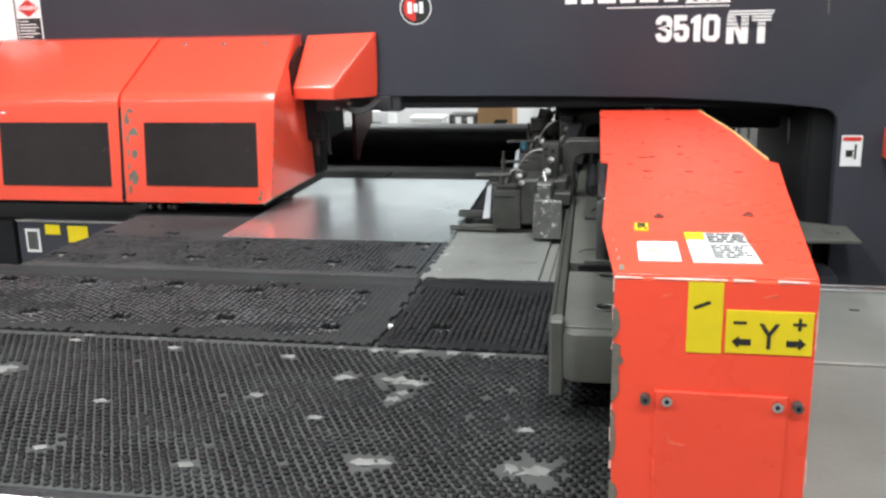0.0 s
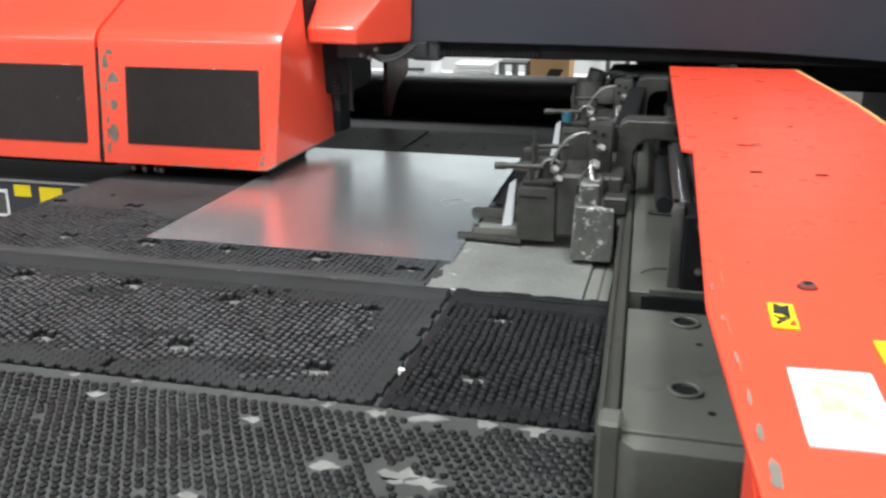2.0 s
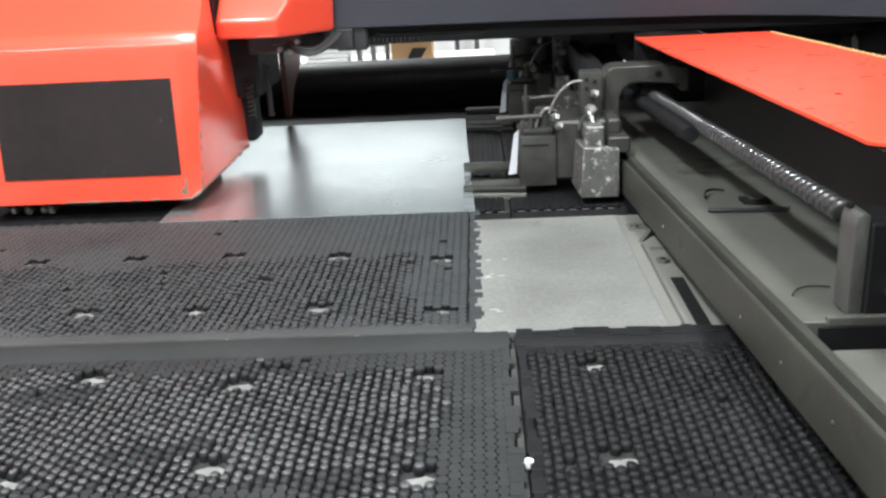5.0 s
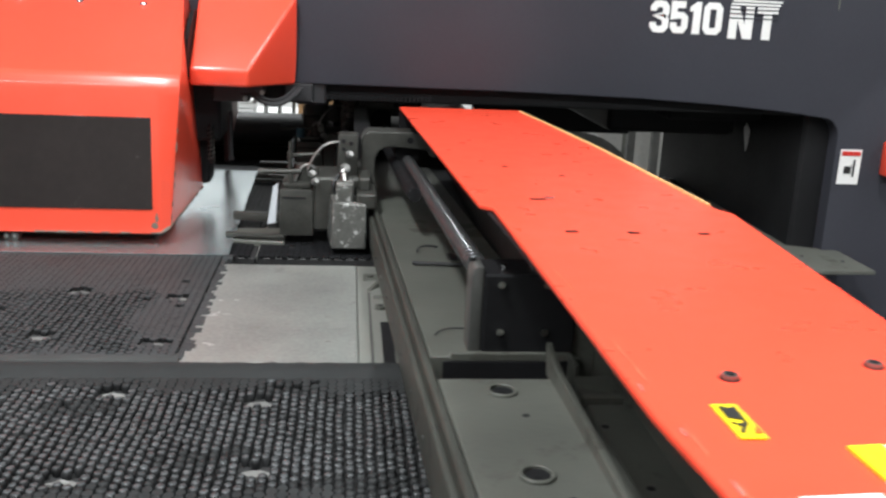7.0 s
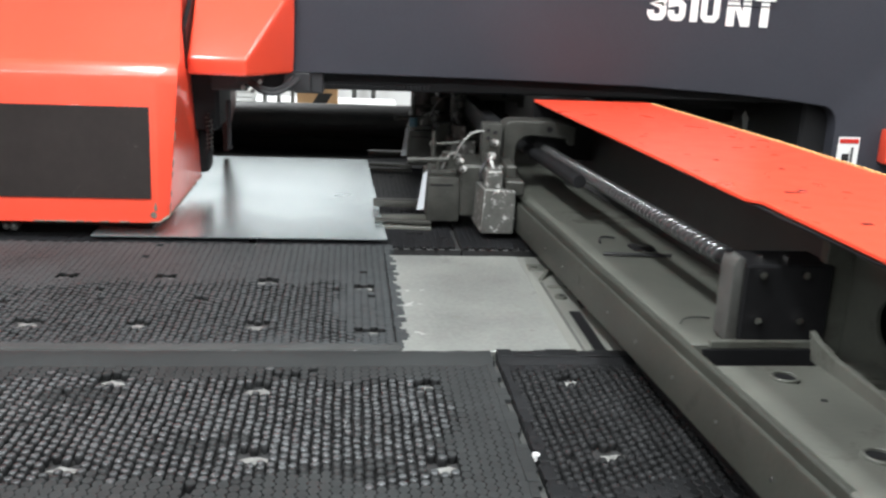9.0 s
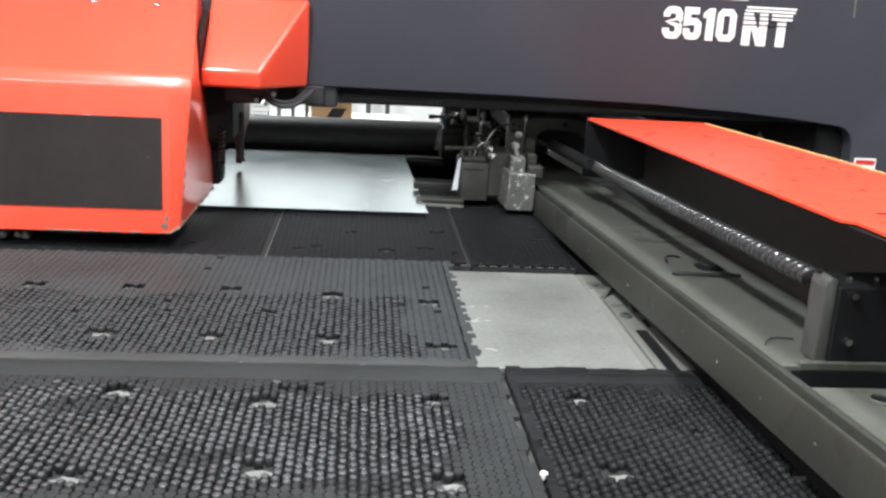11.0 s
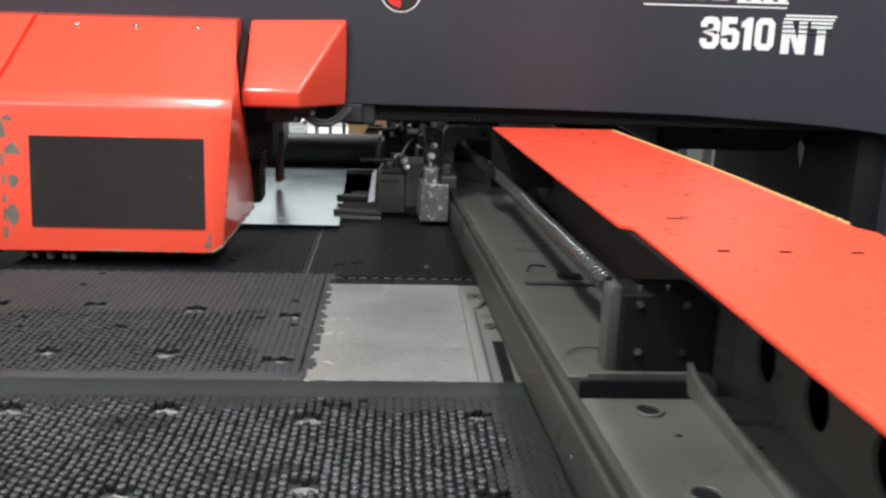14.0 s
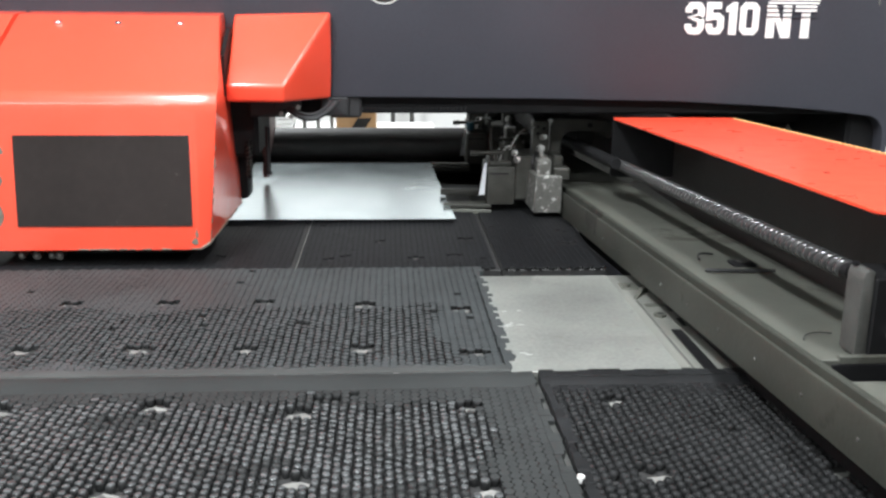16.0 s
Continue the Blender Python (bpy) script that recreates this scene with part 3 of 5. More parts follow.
for k, x in enumerate((-1.70, -1.665, -1.63, -1.612)):
    gap = part("skirt_bolt", rod(B(), (x, 2.775, 0.972), (x, 2.80, 0.972), 0.008 + 0.002 * (k % 2), 10), GREY_DARK, cover_b, "dark bolt in the gap below the cover")
    part("bolt_face", rod(B(), (x, 2.773, 0.973), (x, 2.776, 0.973), 0.004, 8), DULL_STEEL, gap)
cover_a = turret_cover(-2.42, -1.782, False, "long red sloped turret cover with a smoked window")
part("window", face_panel(-2.235, -1.820, 1.045, 1.262, 0.004, 0.008), GLASS, cover_a, "smoked dark brown window")
for x0, x1 in ((-2.245, -2.232), (-2.226, -2.206)):
    a = on_face(1.29)
    part("brand_mark", prism(B(), [(x0, 1.276), (x1, 1.276), (x1 - 0.003, 1.298), (x0 + 0.002, 1.298)], "y", a - 0.004, a + 0.002), WHITE, cover_a, "white brand mark block")
part("bottom_skirt", box(B(), -2.40, -1.80, 2.83, 3.18, 0.962, 0.994, 0.003), BLACK, cover_a)
turret_cover(-3.2, -2.43, False, "plain red sloped turret cover beside its neighbour")

hood = thing("wedge_hood", (-1.1, 3.1, 1.31), "red wedge-shaped hood beside the turret cover", "machine cover")
xl, xr = -1.235, -0.979
bm = B()
v = [bm.verts.new(p) for p in (
    (xl, 2.985, 1.316), (-1.092, 2.990, 1.314), (xr, YF - 0.004, 1.308), (xl, YF - 0.004, 1.312),      # underside 0-3
    (xl, 2.978, 1.358), (-1.090, 2.984, 1.356), (xr, YF - 0.03, 1.537), (xl, YF - 0.02, 1.530), (xr, YF - 0.004, 1.537), (xl, YF - 0.004, 1.530))]
for f in ((3, 2, 1, 0), (0, 1, 5, 4), (1, 2, 6, 5), (4, 5, 6, 7), (7, 6, 8, 9), (2, 8, 6), (3, 9, 8, 2), (0, 4, 7, 9, 3)):
    bm.faces.new([v[i] for i in f])
bmesh.ops.recalc_face_normals(bm, faces=bm.faces[:])
bmesh.ops.bevel(bm, geom=bm.edges[:], offset=0.009, segments=3, profile=0.6, affect="EDGES")
part("shell", bm, RED, hood, "glossy red folded sheet hood")
part("edge_seam", prism(B(), [(2.985, 1.33), (2.985, 1.43), (3.10, 1.495), (3.17, 1.495), (3.17, 1.33)], "x", -1.247, -1.236), BLACK, hood, "dark gap between hood and cover")

SPRING_X = -1.205
punch = thing("punch_unit", (-1.12, 3.2, 0.99), "dark punch unit with looping hoses under the red hood", "punch unit")
bm = box(B(), -1.30, -1.180, 3.14, 3.40, 1.15, 1.318, 0.01)
box(bm, -1.30, -1.222, 3.20, 3.3, 1.02, 1.16, 0.012, 2)
part("housing", bm, BLACK, punch, "dark oily cast housing")
bm = rod(B(), (-1.150, 3.10, 1.115), (-1.150, 3.10, 1.24), 0.0065)
box(bm, -1.157, -1.141, 3.094, 3.106, 1.108, 1.118, 0.002)
part("guide_pin", bm, BLACK, punch, "thin black hanging pin")
bm = box(B(), -1.20, -1.10, 3.12, 3.2, 1.262, 1.315, 0.006)
box(bm, -1.13, -1.06, 3.10, 3.14, 1.285, 1.312, 0.004)
coil = rod(B(), (SPRING_X, 3.125, 1.095), (SPRING_X, 3.125, 1.200), 0.005, 8)
part("spring_rod", coil, BLACK, punch)
bm2 = B()
hose(bm2, [(SPRING_X + 0.009 * math.cos(k * 0.7), 3.125 + 0.009 * math.sin(k * 0.7), 1.100 + 0.0013 * k) for k in range(70)], 0.0022, 6)
part("coil_spring", bm2, CLAMP, punch, "small dull coil spring")
part("valve_block", bm, RUBBER, punch, "dark valve block under the hood")
for x, z in ((-1.11, 1.275), (-1.085, 1.268), (-1.065, 1.292)):
    part("hose_nut", rod(B(), (x, 3.085, z), (x, 3.105, z), 0.006, 8), DULL_STEEL, punch)
for dz, r in ((0, 0.006), (0.018, 0.005), (0.008, 0.0035)):
    part("hose", hose(B(), arc((-1.10, 3.11, 1.292 + dz * 0.5), (-1.03, 3.06, 1.225 + dz), (-0.965 - dz, 3.16, 1.30), 12), r), RUBBER, punch, "black looping hose")
# The red is a reflection put into the flap's colour.
part("hanging_flap", prism(B(), [(3.74, 1.30), (3.74, 0.985), (3.78, 0.978), (3.86, 1.06), (4.02, 1.12), (4.02, 1.30)], "x", -1.252, -1.236, 0.002), material("red_reflection_steel", (0.10, 0.035, 0.03), 0.45, 0.2, 0.2, 12, 90, 0.1), punch, "hanging dark steel flap, a red reflection in its colour")
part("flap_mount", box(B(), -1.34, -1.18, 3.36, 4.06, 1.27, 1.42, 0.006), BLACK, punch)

# ---- mats and bristles ----
def tufts(lists, x0, x1, y0, y1, z, weave, h, holes, worn=(), rims=()):
    """Bristle tufts as short rounded posts; weave: pitch across, pitch along, stagger, half widths, flatness."""
    verts, faces, slots, soft = lists
    px, py, stagger, rx, ry, crown, square = weave
    n = 8
    nx, ny = int((x1 - x0) / px), int((y1 - y0) / py)
    rnd = random.Random(int(1000 * (x0 + 9) + 77 * y0))
    for i in range(nx):
        for j in range(ny):
            x = x0 + (i + 0.5) * px
            y = y0 + (j + 0.3 + (stagger if i % 2 else 0)) * py
            if any(abs(x - hx) < hw and abs(y - hy) < hh for hx, hy, hw, hh in holes):
                continue
            if any((x - wx) ** 2 + (y - wy) ** 2 < wr * wr * rnd.uniform(0.1, 1.5) for wx, wy, wr in worn):
                continue
            if rnd.random() < 0.004:
                continue
            sx0, sy0 = noise.noise((x * 11, y * 11, 0.3)), noise.noise((x * 11, y * 11, 7.3))
            stray = 0.05 * noise.noise((x * 9, y * 9, 5.0)) + 0.02 * noise.noise((x * 31, y * 31, 1.0))
            felt = max([max(0.0, min(1.0, (r - d + stray) / 0.04 + 0.5)) for r, d in zip(rims, (y - y0, y1 - y, x1 - x)) if r] + [0.0])
            loose = 1.0 - 0.8 * felt
            hh2 = h * (1.0 + loose * (rnd.uniform(-0.10, 0.03) + 0.14 * noise.noise((x * 8, y * 8, 2.0))))
            lx, ly = loose * (0.16 * sx0 + rnd.gauss(0, 0.05)) * px, loose * (0.16 * sy0 + rnd.gauss(0, 0.05)) * py
            tipx, tipy = loose * (0.10 * sx0 + rnd.gauss(0, 0.05)), loose * (0.10 * sy0 + rnd.gauss(0, 0.06))
            matte = felt > 0.4 + rnd.gauss(0, 0.15) or noise.noise((x * 5, y * 13, 9.0)) > 0.28 + rnd.gauss(0, 0.05)
            fat = rnd.uniform(0.88, 1.06) * (1 - felt) + felt * 0.53 * px / rx
            deep = rnd.uniform(0.86, 1.06) * (1 - felt) + felt * 0.52 * py / ry
            top = crown * (1 - felt) + 0.97 * felt
            base = len(verts)
            for rr, zz in ((0.86, 0.0), (1.0, 0.66), (top, 1.0)):
                for k in range(n):
                    a = math.pi * (k + 0.5) / 4
                    dx, dy = (rr * w * max(-1.0, min(1.0, square * q)) for w, q in ((rx * fat, math.cos(a)), (ry * deep, math.sin(a))))
                    verts.append((x + lx * zz + dx, y + ly * zz + dy, z + hh2 * zz + (zz > 0.9) * (tipx * dx + tipy * dy)))
            for ring in (0, 1):
                for k in range(n):
                    faces.append((base + ring * n + k, base + ring * n + (k + 1) % n, base + (ring + 1) * n + (k + 1) % n, base + (ring + 1) * n + k))
            faces.append(tuple(base + 2 * n + k for k in range(n)))
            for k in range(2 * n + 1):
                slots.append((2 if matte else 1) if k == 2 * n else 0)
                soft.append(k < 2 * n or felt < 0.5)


def brush_mat(parent, x0, x1, y0, y1, z, weave, h, holes, bristle, base_mat, label, worn=(), thick=0.02, pale=1.0, rims=(), felted=None):
    mat_ob = part("mat_base", box(B(), x0, x1, y0, y1, z - h - thick, z - h, 0.002), base_mat, parent, label)
    vs, fs, slots, soft = [], [], [], []
    tufts((vs, fs, slots, soft), x0 + 0.001, x1 - 0.001, y0, y1, z - h, weave, h, holes, worn, rims)
    o = ORIGIN[parent.name]
    me = bpy.data.meshes.new("bristles")
    me.from_pydata([(a - o.x, b - o.y, c - o.z) for a, b, c in vs], [], fs)
    me.update()
    # shafts take the dark that stands for shaded gaps
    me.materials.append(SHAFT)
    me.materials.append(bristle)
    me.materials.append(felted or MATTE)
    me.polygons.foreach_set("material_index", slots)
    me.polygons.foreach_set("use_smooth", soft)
    ob = new("bristles", me)
    ob.parent = mat_ob
    tagged(ob, kind="stuff")
    for hx, hy, hw, hh in holes:
        if x0 < hx < x1 and y0 < hy < y1:
            rp = random.Random(int(hx * 997 + hy * 31))
            pts = [(hx + hw * pale * rp.uniform(0.55, 1.15) * math.cos(q * math.pi / 5), hy - 0.3 * hh + hh * pale * rp.uniform(0.4, 1.0) * math.sin(q * math.pi / 5)) for q in range(10)]
            bm = prism(B(), pts, "z", z - h + 0.0005, z - h + 0.004)
            part("hole_plate", bm, HOLEPLATE, mat_ob, "pale metal seen in a gap of the bristles")
    return mat_ob


def fringe(parent, x0, x1, y0, y1, z, material_, seed, step=0.03, ragged=0.006, along_x=True):
    """A combed border of bristles: uneven blocks side by side, one joined strip."""
    rp = random.Random(seed)
    bm = B()
    a, end = (x0, x1) if along_x else (y0, y1)
    while a < end:
        b = min(end, a + step * rp.uniform(0.5, 1.4))
        if along_x:
            box(bm, a, b, y0 + rp.uniform(0, 0.003), y1 + rp.uniform(-ragged, ragged), z - 0.022, z + rp.uniform(-0.0005, 0.0004), 0.0006)
        else:
            box(bm, x0 + rp.uniform(0, 0.003), x1 + rp.uniform(-ragged, ragged), a, b, z - 0.022, z + rp.uniform(-0.0005, 0.0004), 0.0006)
        a = b
    return part("combed_fringe", bm, material_, parent, "combed smooth border of the brush mat", kind="stuff")


def rolled_border(parent, x0, x1, y0, y1, za, zb, material_, seed, ragged, front_low=True):
    """The smooth felted rim of a mat: a low ramp with a rounded, slightly uneven edge."""
    bm = B()
    n = int((x1 - x0) / 0.009)
    rings = []
    for i in range(n + 1):
        x = x0 + (x1 - x0) * i / n
        w = ragged * (noise.noise((x * 40, seed, 0.0)) + 0.7 * noise.noise((x * 140, seed, 4.0)))
        dz = 0.0012 * noise.noise((x * 14, seed, 8.0))
        prof = [(0.0, -0.03), (0.0, 0.0), (0.25, 0.45), (0.55, 0.85), (0.85, 1.0), (0.96, 0.85), (1.0, 0.4), (1.0, -0.03)]
        if not front_low:
            prof = [(1.0 - a, b) for a, b in prof][::-1]
        rings.append([bm.verts.new((x, y0 + (y1 - y0) * a + (w if (a > 0.9) == front_low or (a < 0.1) != front_low else 0.0), (za + (zb - za) * b + dz * (b > 0.2)) if b >= 0 else za - 0.02)) for a, b in prof])
    for a, b in zip(rings, rings[1:]):
        for k in range(7):
            bm.faces.new((a[k], b[k], b[k + 1], a[k + 1]))
    bm.faces.new(rings[0])
    bm.faces.new(rings[-1])
    bmesh.ops.recalc_face_normals(bm, faces=bm.faces[:])
    return part("felted_rim", bm, material_, parent, "smooth felted rim of the brush mat", kind="stuff")


PILE = (0.0140, 0.0165, 0.5, 0.0064, 0.0072, 0.74, 1.14)
PILE_DARK = (0.0140, 0.0165, 0.5, 0.0066, 0.0074, 0.70, 1.14)
PILE_FLAT = (0.0140, 0.0165, 0.5, 0.0068, 0.0079, 0.86, 1.14)
ROUND = (0.0079, 0.0272, 0.5, 0.0055, 0.0057, 0.84, 1.06)
COARSE = (0.0140, 0.0165, 0.5, 0.0069, 0.0080, 0.90, 1.2)
ZT = 0.953
HW, HH = 0.021, 0.0145
near = thing("front_table", (-0.8, 1.5, 0.0), "fixed front table with worn dark brush mats", "machine table")
holes_f = [(x, y, HW, HH) for x, y in ((-0.702, 1.925), (-0.965, 1.915), (-1.19, 1.948), (-1.43, 1.94), (-1.66, 1.94), (-0.467, 1.943), (-0.699, 1.668), (-0.950, 1.70), (-1.19, 1.68), (-1.43, 1.69), (-1.66, 1.69), (-0.463, 1.698), (-0.20, 1.94), (-0.20, 1.70))]
brush_mat(near, -1.90, -0.586, 1.575, 2.010, ZT, PILE, 0.013, holes_f, BRISTLE_GLINT, MATBASE_DARK, "black tufted brush mat, glint painted into its polished tips", rims=(0.06, 0.055, 0.10))
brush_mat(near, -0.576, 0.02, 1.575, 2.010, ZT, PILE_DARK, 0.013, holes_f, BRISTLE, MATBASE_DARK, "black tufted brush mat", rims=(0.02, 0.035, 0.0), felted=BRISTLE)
holes_r = [(x, y, 0.016, 0.011) for x, y in ((-0.727, 1.491), (-0.72, 1.30), (-0.978, 1.508), (-1.207, 1.522), (-0.981, 1.238), (-0.976, 1.057), (-0.726, 1.038), (-0.241, 1.226), (-0.586, 1.225), (-1.24, 1.363))]
worn_r = [(-0.59, 1.405, 0.025), (-0.495, 1.402, 0.042), (-0.46, 1.395, 0.03), (-0.478, 1.32, 0.024), (-0.47, 1.35, 0.022), (-0.469, 1.082, 0.032), (-0.44, 1.09, 0.02), (-0.215, 1.094, 0.045), (-0.25, 1.10, 0.03), (-1.25, 1.36, 0.04), (-0.57, 1.552, 0.02), (-0.497, 1.553, 0.035), (-0.42, 1.556, 0.030), (-0.35, 1.556, 0.03), (-0.645, 1.558, 0.014), (-0.95, 1.562, 0.012), (-1.05, 1.560, 0.014), (-1.2, 1.562, 0.016)]
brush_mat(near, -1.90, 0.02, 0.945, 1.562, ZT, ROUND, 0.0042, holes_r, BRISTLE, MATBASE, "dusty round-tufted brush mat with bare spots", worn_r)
for k, (wx, wy, wr) in enumerate(worn_r):
    rp = random.Random(k)
    pts = [(wx + wr * 0.8 * rp.uniform(0.25, 1.2) * math.cos(q * math.pi / 7), min(1.566, wy + wr * 0.8 * rp.uniform(0.2, 0.9) * math.sin(q * math.pi / 7))) for q in range(14)]
    part("bare_spot", prism(B(), pts, "z", ZT - 0.008, ZT - 0.0032), HOLEPLATE, near, "pale bare spot between the bristles")
for k in range(34):
    rp = random.Random(100 + k)
    wx = -1.8 + 1.72 * rp.random() ** 0.6
    w, hgt = rp.uniform(0.006, 0.022), rp.uniform(0.003, 0.006) if wx < -0.7 else rp.uniform(0.005, 0.012)
    pts = [(wx + w * rp.uniform(0.5, 1.1) * math.cos(q * math.pi / 4), 1.568 + hgt * rp.uniform(0.5, 1.2) * math.sin(q * math.pi / 4)) for q in range(8)]
    part("dust_patch", prism(B(), pts, "z", 0.936, 0.9455 + 0.002 * rp.random()), HOLEPLATE, near, "pale dust in the seam between mats")
for k in (0, 1, 2, 4, 5, 7, 8):
    rp = random.Random(300 + k)
    yk = 1.59 + 0.05 * k + rp.uniform(-0.012, 0.012)
    w = rp.uniform(0.003, 0.006)
    part("dust_patch", prism(B(), [(-0.581 + w * rp.uniform(0.5, 1.0) * math.cos(q), yk + 0.014 * rp.uniform(0.4, 1.1) * math.sin(q)) for q in (0.2, 1.2, 2.2, 3.3, 4.4, 5.4)], "z", 0.93, 0.9405), HOLEPLATE, near)
rolled_border(near, -1.90, -0.586, 1.985, 2.044, ZT - 0.003, ZT + 0.0078, MATTE, 21, 0.003)
rolled_border(near, -0.576, 0.02, 1.990, 2.034, ZT - 0.003, ZT + 0.0068, BRISTLE, 22, 0.002)
fringe(near, -0.574, 0.02, 2.016, 2.043, ZT + 0.0078, BRISTLE, 25, 0.030, 0.006)
for k in range(30):
    rp = random.Random(500 + k)
    wx = -1.85 + 1.10 * rp.random()
    w, hgt = rp.uniform(0.003, 0.010) * (1.6 if k % 7 == 0 else 1), rp.uniform(0.002, 0.006)
    pts = [(wx + w * rp.uniform(0.5, 1.2) * math.cos(q * math.pi / 4), 2.040 + hgt * rp.uniform(0.4, 1.2) * math.sin(q * math.pi / 4)) for q in range(8)]
    part("dust_patch", prism(B(), pts, "z", 0.945, 0.957 + 0.003 * rp.random()), HOLEPLATE if k % 3 == 0 else MATTE, near, "dust and lint in the seam between mats")
part("dust_seam", box(B(), -1.89, 0.01, 1.5625, 1.5745, 0.925, 0.9475, 0.002), MATBASE, near, "grey dust packed in the seam")
part("dust_seam", box(B(), -0.5855, -0.5765, 1.58, 2.03, 0.925, 0.9460, 0.001), MATBASE, near)
fringe(near, -0.600, -0.584, 1.58, 2.03, ZT + 0.0012, MATTE, 26, 0.022, 0.006, False)
fringe(near, -0.575, -0.560, 1.58, 2.02, ZT + 0.0012, BRISTLE, 27, 0.026, 0.004, False)
part("edge_rail", box(B(), -1.90, 0.02, 0.915, 0.943, 0.86, 0.948, 0.004), STEEL, near, "bright steel edge strip")
part("table_body", box(B(), -1.88, 0.0, 0.95, 2.03, 0.55, 0.915, 0.01), BEAM, near, "dark table body")
for lx in (-1.8, -0.08):
    for ly in (1.0, 1.98):
        part("leg", box(B(), lx - 0.05, lx + 0.05, ly - 0.05, ly + 0.05, 0.0, 0.55, 0.004), BEAM, near)
# white dot on the seam
part("paint_dot", rod(B(), (-0.576, 1.684, 0.948), (-0.574, 1.684, 0.957), 0.0055, 7), WHITE, near, "small white paint dot")

centre = thing("centre_table", (-0.9, 3.2, 0.0), "fixed centre table with black brush mats under the punch head", "machine table")
holes_c = [(x, y, 0.016, 0.011) for x, y in ((-0.93, 2.83), (-0.85, 2.98), (-0.66, 2.84), (-0.76, 2.81), (-1.25, 2.84), (-0.62, 3.0), (-0.98, 2.80), (-0.35, 2.95))]
for cx0, cx1 in ((-1.75, -1.051), (-1.047, -0.557), (-0.554, -0.30)):
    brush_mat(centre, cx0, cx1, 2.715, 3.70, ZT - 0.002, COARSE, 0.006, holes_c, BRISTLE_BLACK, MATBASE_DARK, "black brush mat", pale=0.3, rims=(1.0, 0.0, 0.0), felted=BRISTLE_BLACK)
part("seam_strip", box(B(), -1.0495, -1.0465, 2.73, 3.6, 0.93, 0.946), PLATE, centre, "pale strip between mats")
part("under_body", box(B(), -1.75, -0.30, 2.73, 3.75, 0.862, 0.915, 0.004), BLACK, centre)

# ---- moving table: mats, bare plate ----
moving = thing("moving_table", (-1.1, 2.38, 0.0), "sliding side table with dark brush mats and a bare plate", "machine table")
holes_m = [(x, y, 0.022, 0.014) for x, y in ((-0.795, 2.385), (-0.997, 2.42), (-1.203, 2.44), (-1.401, 2.44), (-1.60, 2.44), (-1.80, 2.44), (-0.790, 2.135), (-0.993, 2.165), (-1.197, 2.168), (-1.391, 2.175), (-1.60, 2.175), (-1.80, 2.175))]
holes_m += [(x, y, 0.008, 0.005) for x, y in ((-0.775, 2.36), (-1.03, 2.335), (-1.31, 2.355), (-0.78, 2.33), (-1.10, 2.30))]
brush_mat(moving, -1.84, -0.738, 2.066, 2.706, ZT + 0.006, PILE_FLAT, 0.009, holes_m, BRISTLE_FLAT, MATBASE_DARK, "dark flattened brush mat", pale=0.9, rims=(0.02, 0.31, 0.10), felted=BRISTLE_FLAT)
rolled_border(moving, -1.84, -0.737, 2.045, 2.098, ZT + 0.0005, ZT + 0.0075, FELT, 23, 0.0025, False)
fringe(moving, -0.745, -0.727, 2.06, 2.700, ZT + 0.0055, BRISTLE_FLAT, 24, 0.020, 0.008, False)
plate = part("bare_plate", box(B(), -0.735, -0.440, 2.046, 2.622, 0.925, 0.957, 0.001), PLATE, moving, "scuffed bare silver steel plate")
rp = random.Random(44)
for k in range(10):
    x, y = (-0.722 + rp.uniform(0.0, 0.045), rp.choice((2.13, 2.175, 2.185, 2.28, 2.29, 2.36)) + rp.uniform(-0.012, 0.012))
    w, hgt = rp.uniform(0.003, 0.010), rp.uniform(0.0015, 0.004)
    part("glint_scuff", prism(B(), [(x + w * rp.uniform(0.5, 1.2) * math.cos(a), y + hgt * rp.uniform(0.4, 1.3) * math.sin(a)) for a in (0, 0.6, 1.3, 2.0, 2.7, 3.4, 4.1, 4.9, 5.6)], "z", 0.957, 0.95735), GLINT_SCUFF, plate, "rubbed spot with a painted glint")
for k in range(3):
    x, y, w = -0.70 + rp.uniform(0.0, 0.22), 2.08 + rp.uniform(0.0, 0.2), rp.uniform(0.004, 0.012)
    part("oil_stain", prism(B(), [(x + w * rp.uniform(0.4, 1.3) * math.cos(a), y + w * rp.uniform(0.3, 1.0) * math.sin(a)) for a in (0, 0.6, 1.3, 2.0, 2.7, 3.4, 4.1, 4.9, 5.6)], "z", 0.957, 0.95725), TABLE_STEEL, plate, "darker oil stain")
bm = box(B(), -0.4395, -0.330, 2.046, 2.645, 0.90, 0.950, 0.003)
part("side_strip", bm, TABLE_STEEL, moving, "grey side strip")
part("slot", box(B(), -0.395, -0.374, 2.05, 2.262, 0.9, 0.9525, 0.0), BLACK, moving, "black long slot")
part("groove", box(B(), -0.416, -0.411, 2.06, 2.45, 0.9, 0.9508, 0.0), GREY_DARK, moving)
for y in (2.31, 2.40, 2.47, 2.55):
    part("slot", box(B(), -0.364, -0.355, y - 0.022, y + 0.022, 0.9, 0.9512), BLACK, moving)
nut = part("lock_nut", rod(B(), (-0.392, 2.348, 0.947), (-0.392, 2.348, 0.956), 0.013, 6), GREY, moving)
part("nut_bore", rod(B(), (-0.392, 2.348, 0.95), (-0.392, 2.348, 0.9566), 0.006, 10), BLACK, nut)
bm = B()
box(bm, -0.424, -0.385, 2.53, 2.58, 0.944, 0.952, 0.002)
box(bm, -0.405, -0.350, 2.41, 2.424, 0.944, 0.953, 0.002)
rod(bm, (-0.41, 2.555, 0.948), (-0.41, 2.555, 0.957), 0.008, 8)
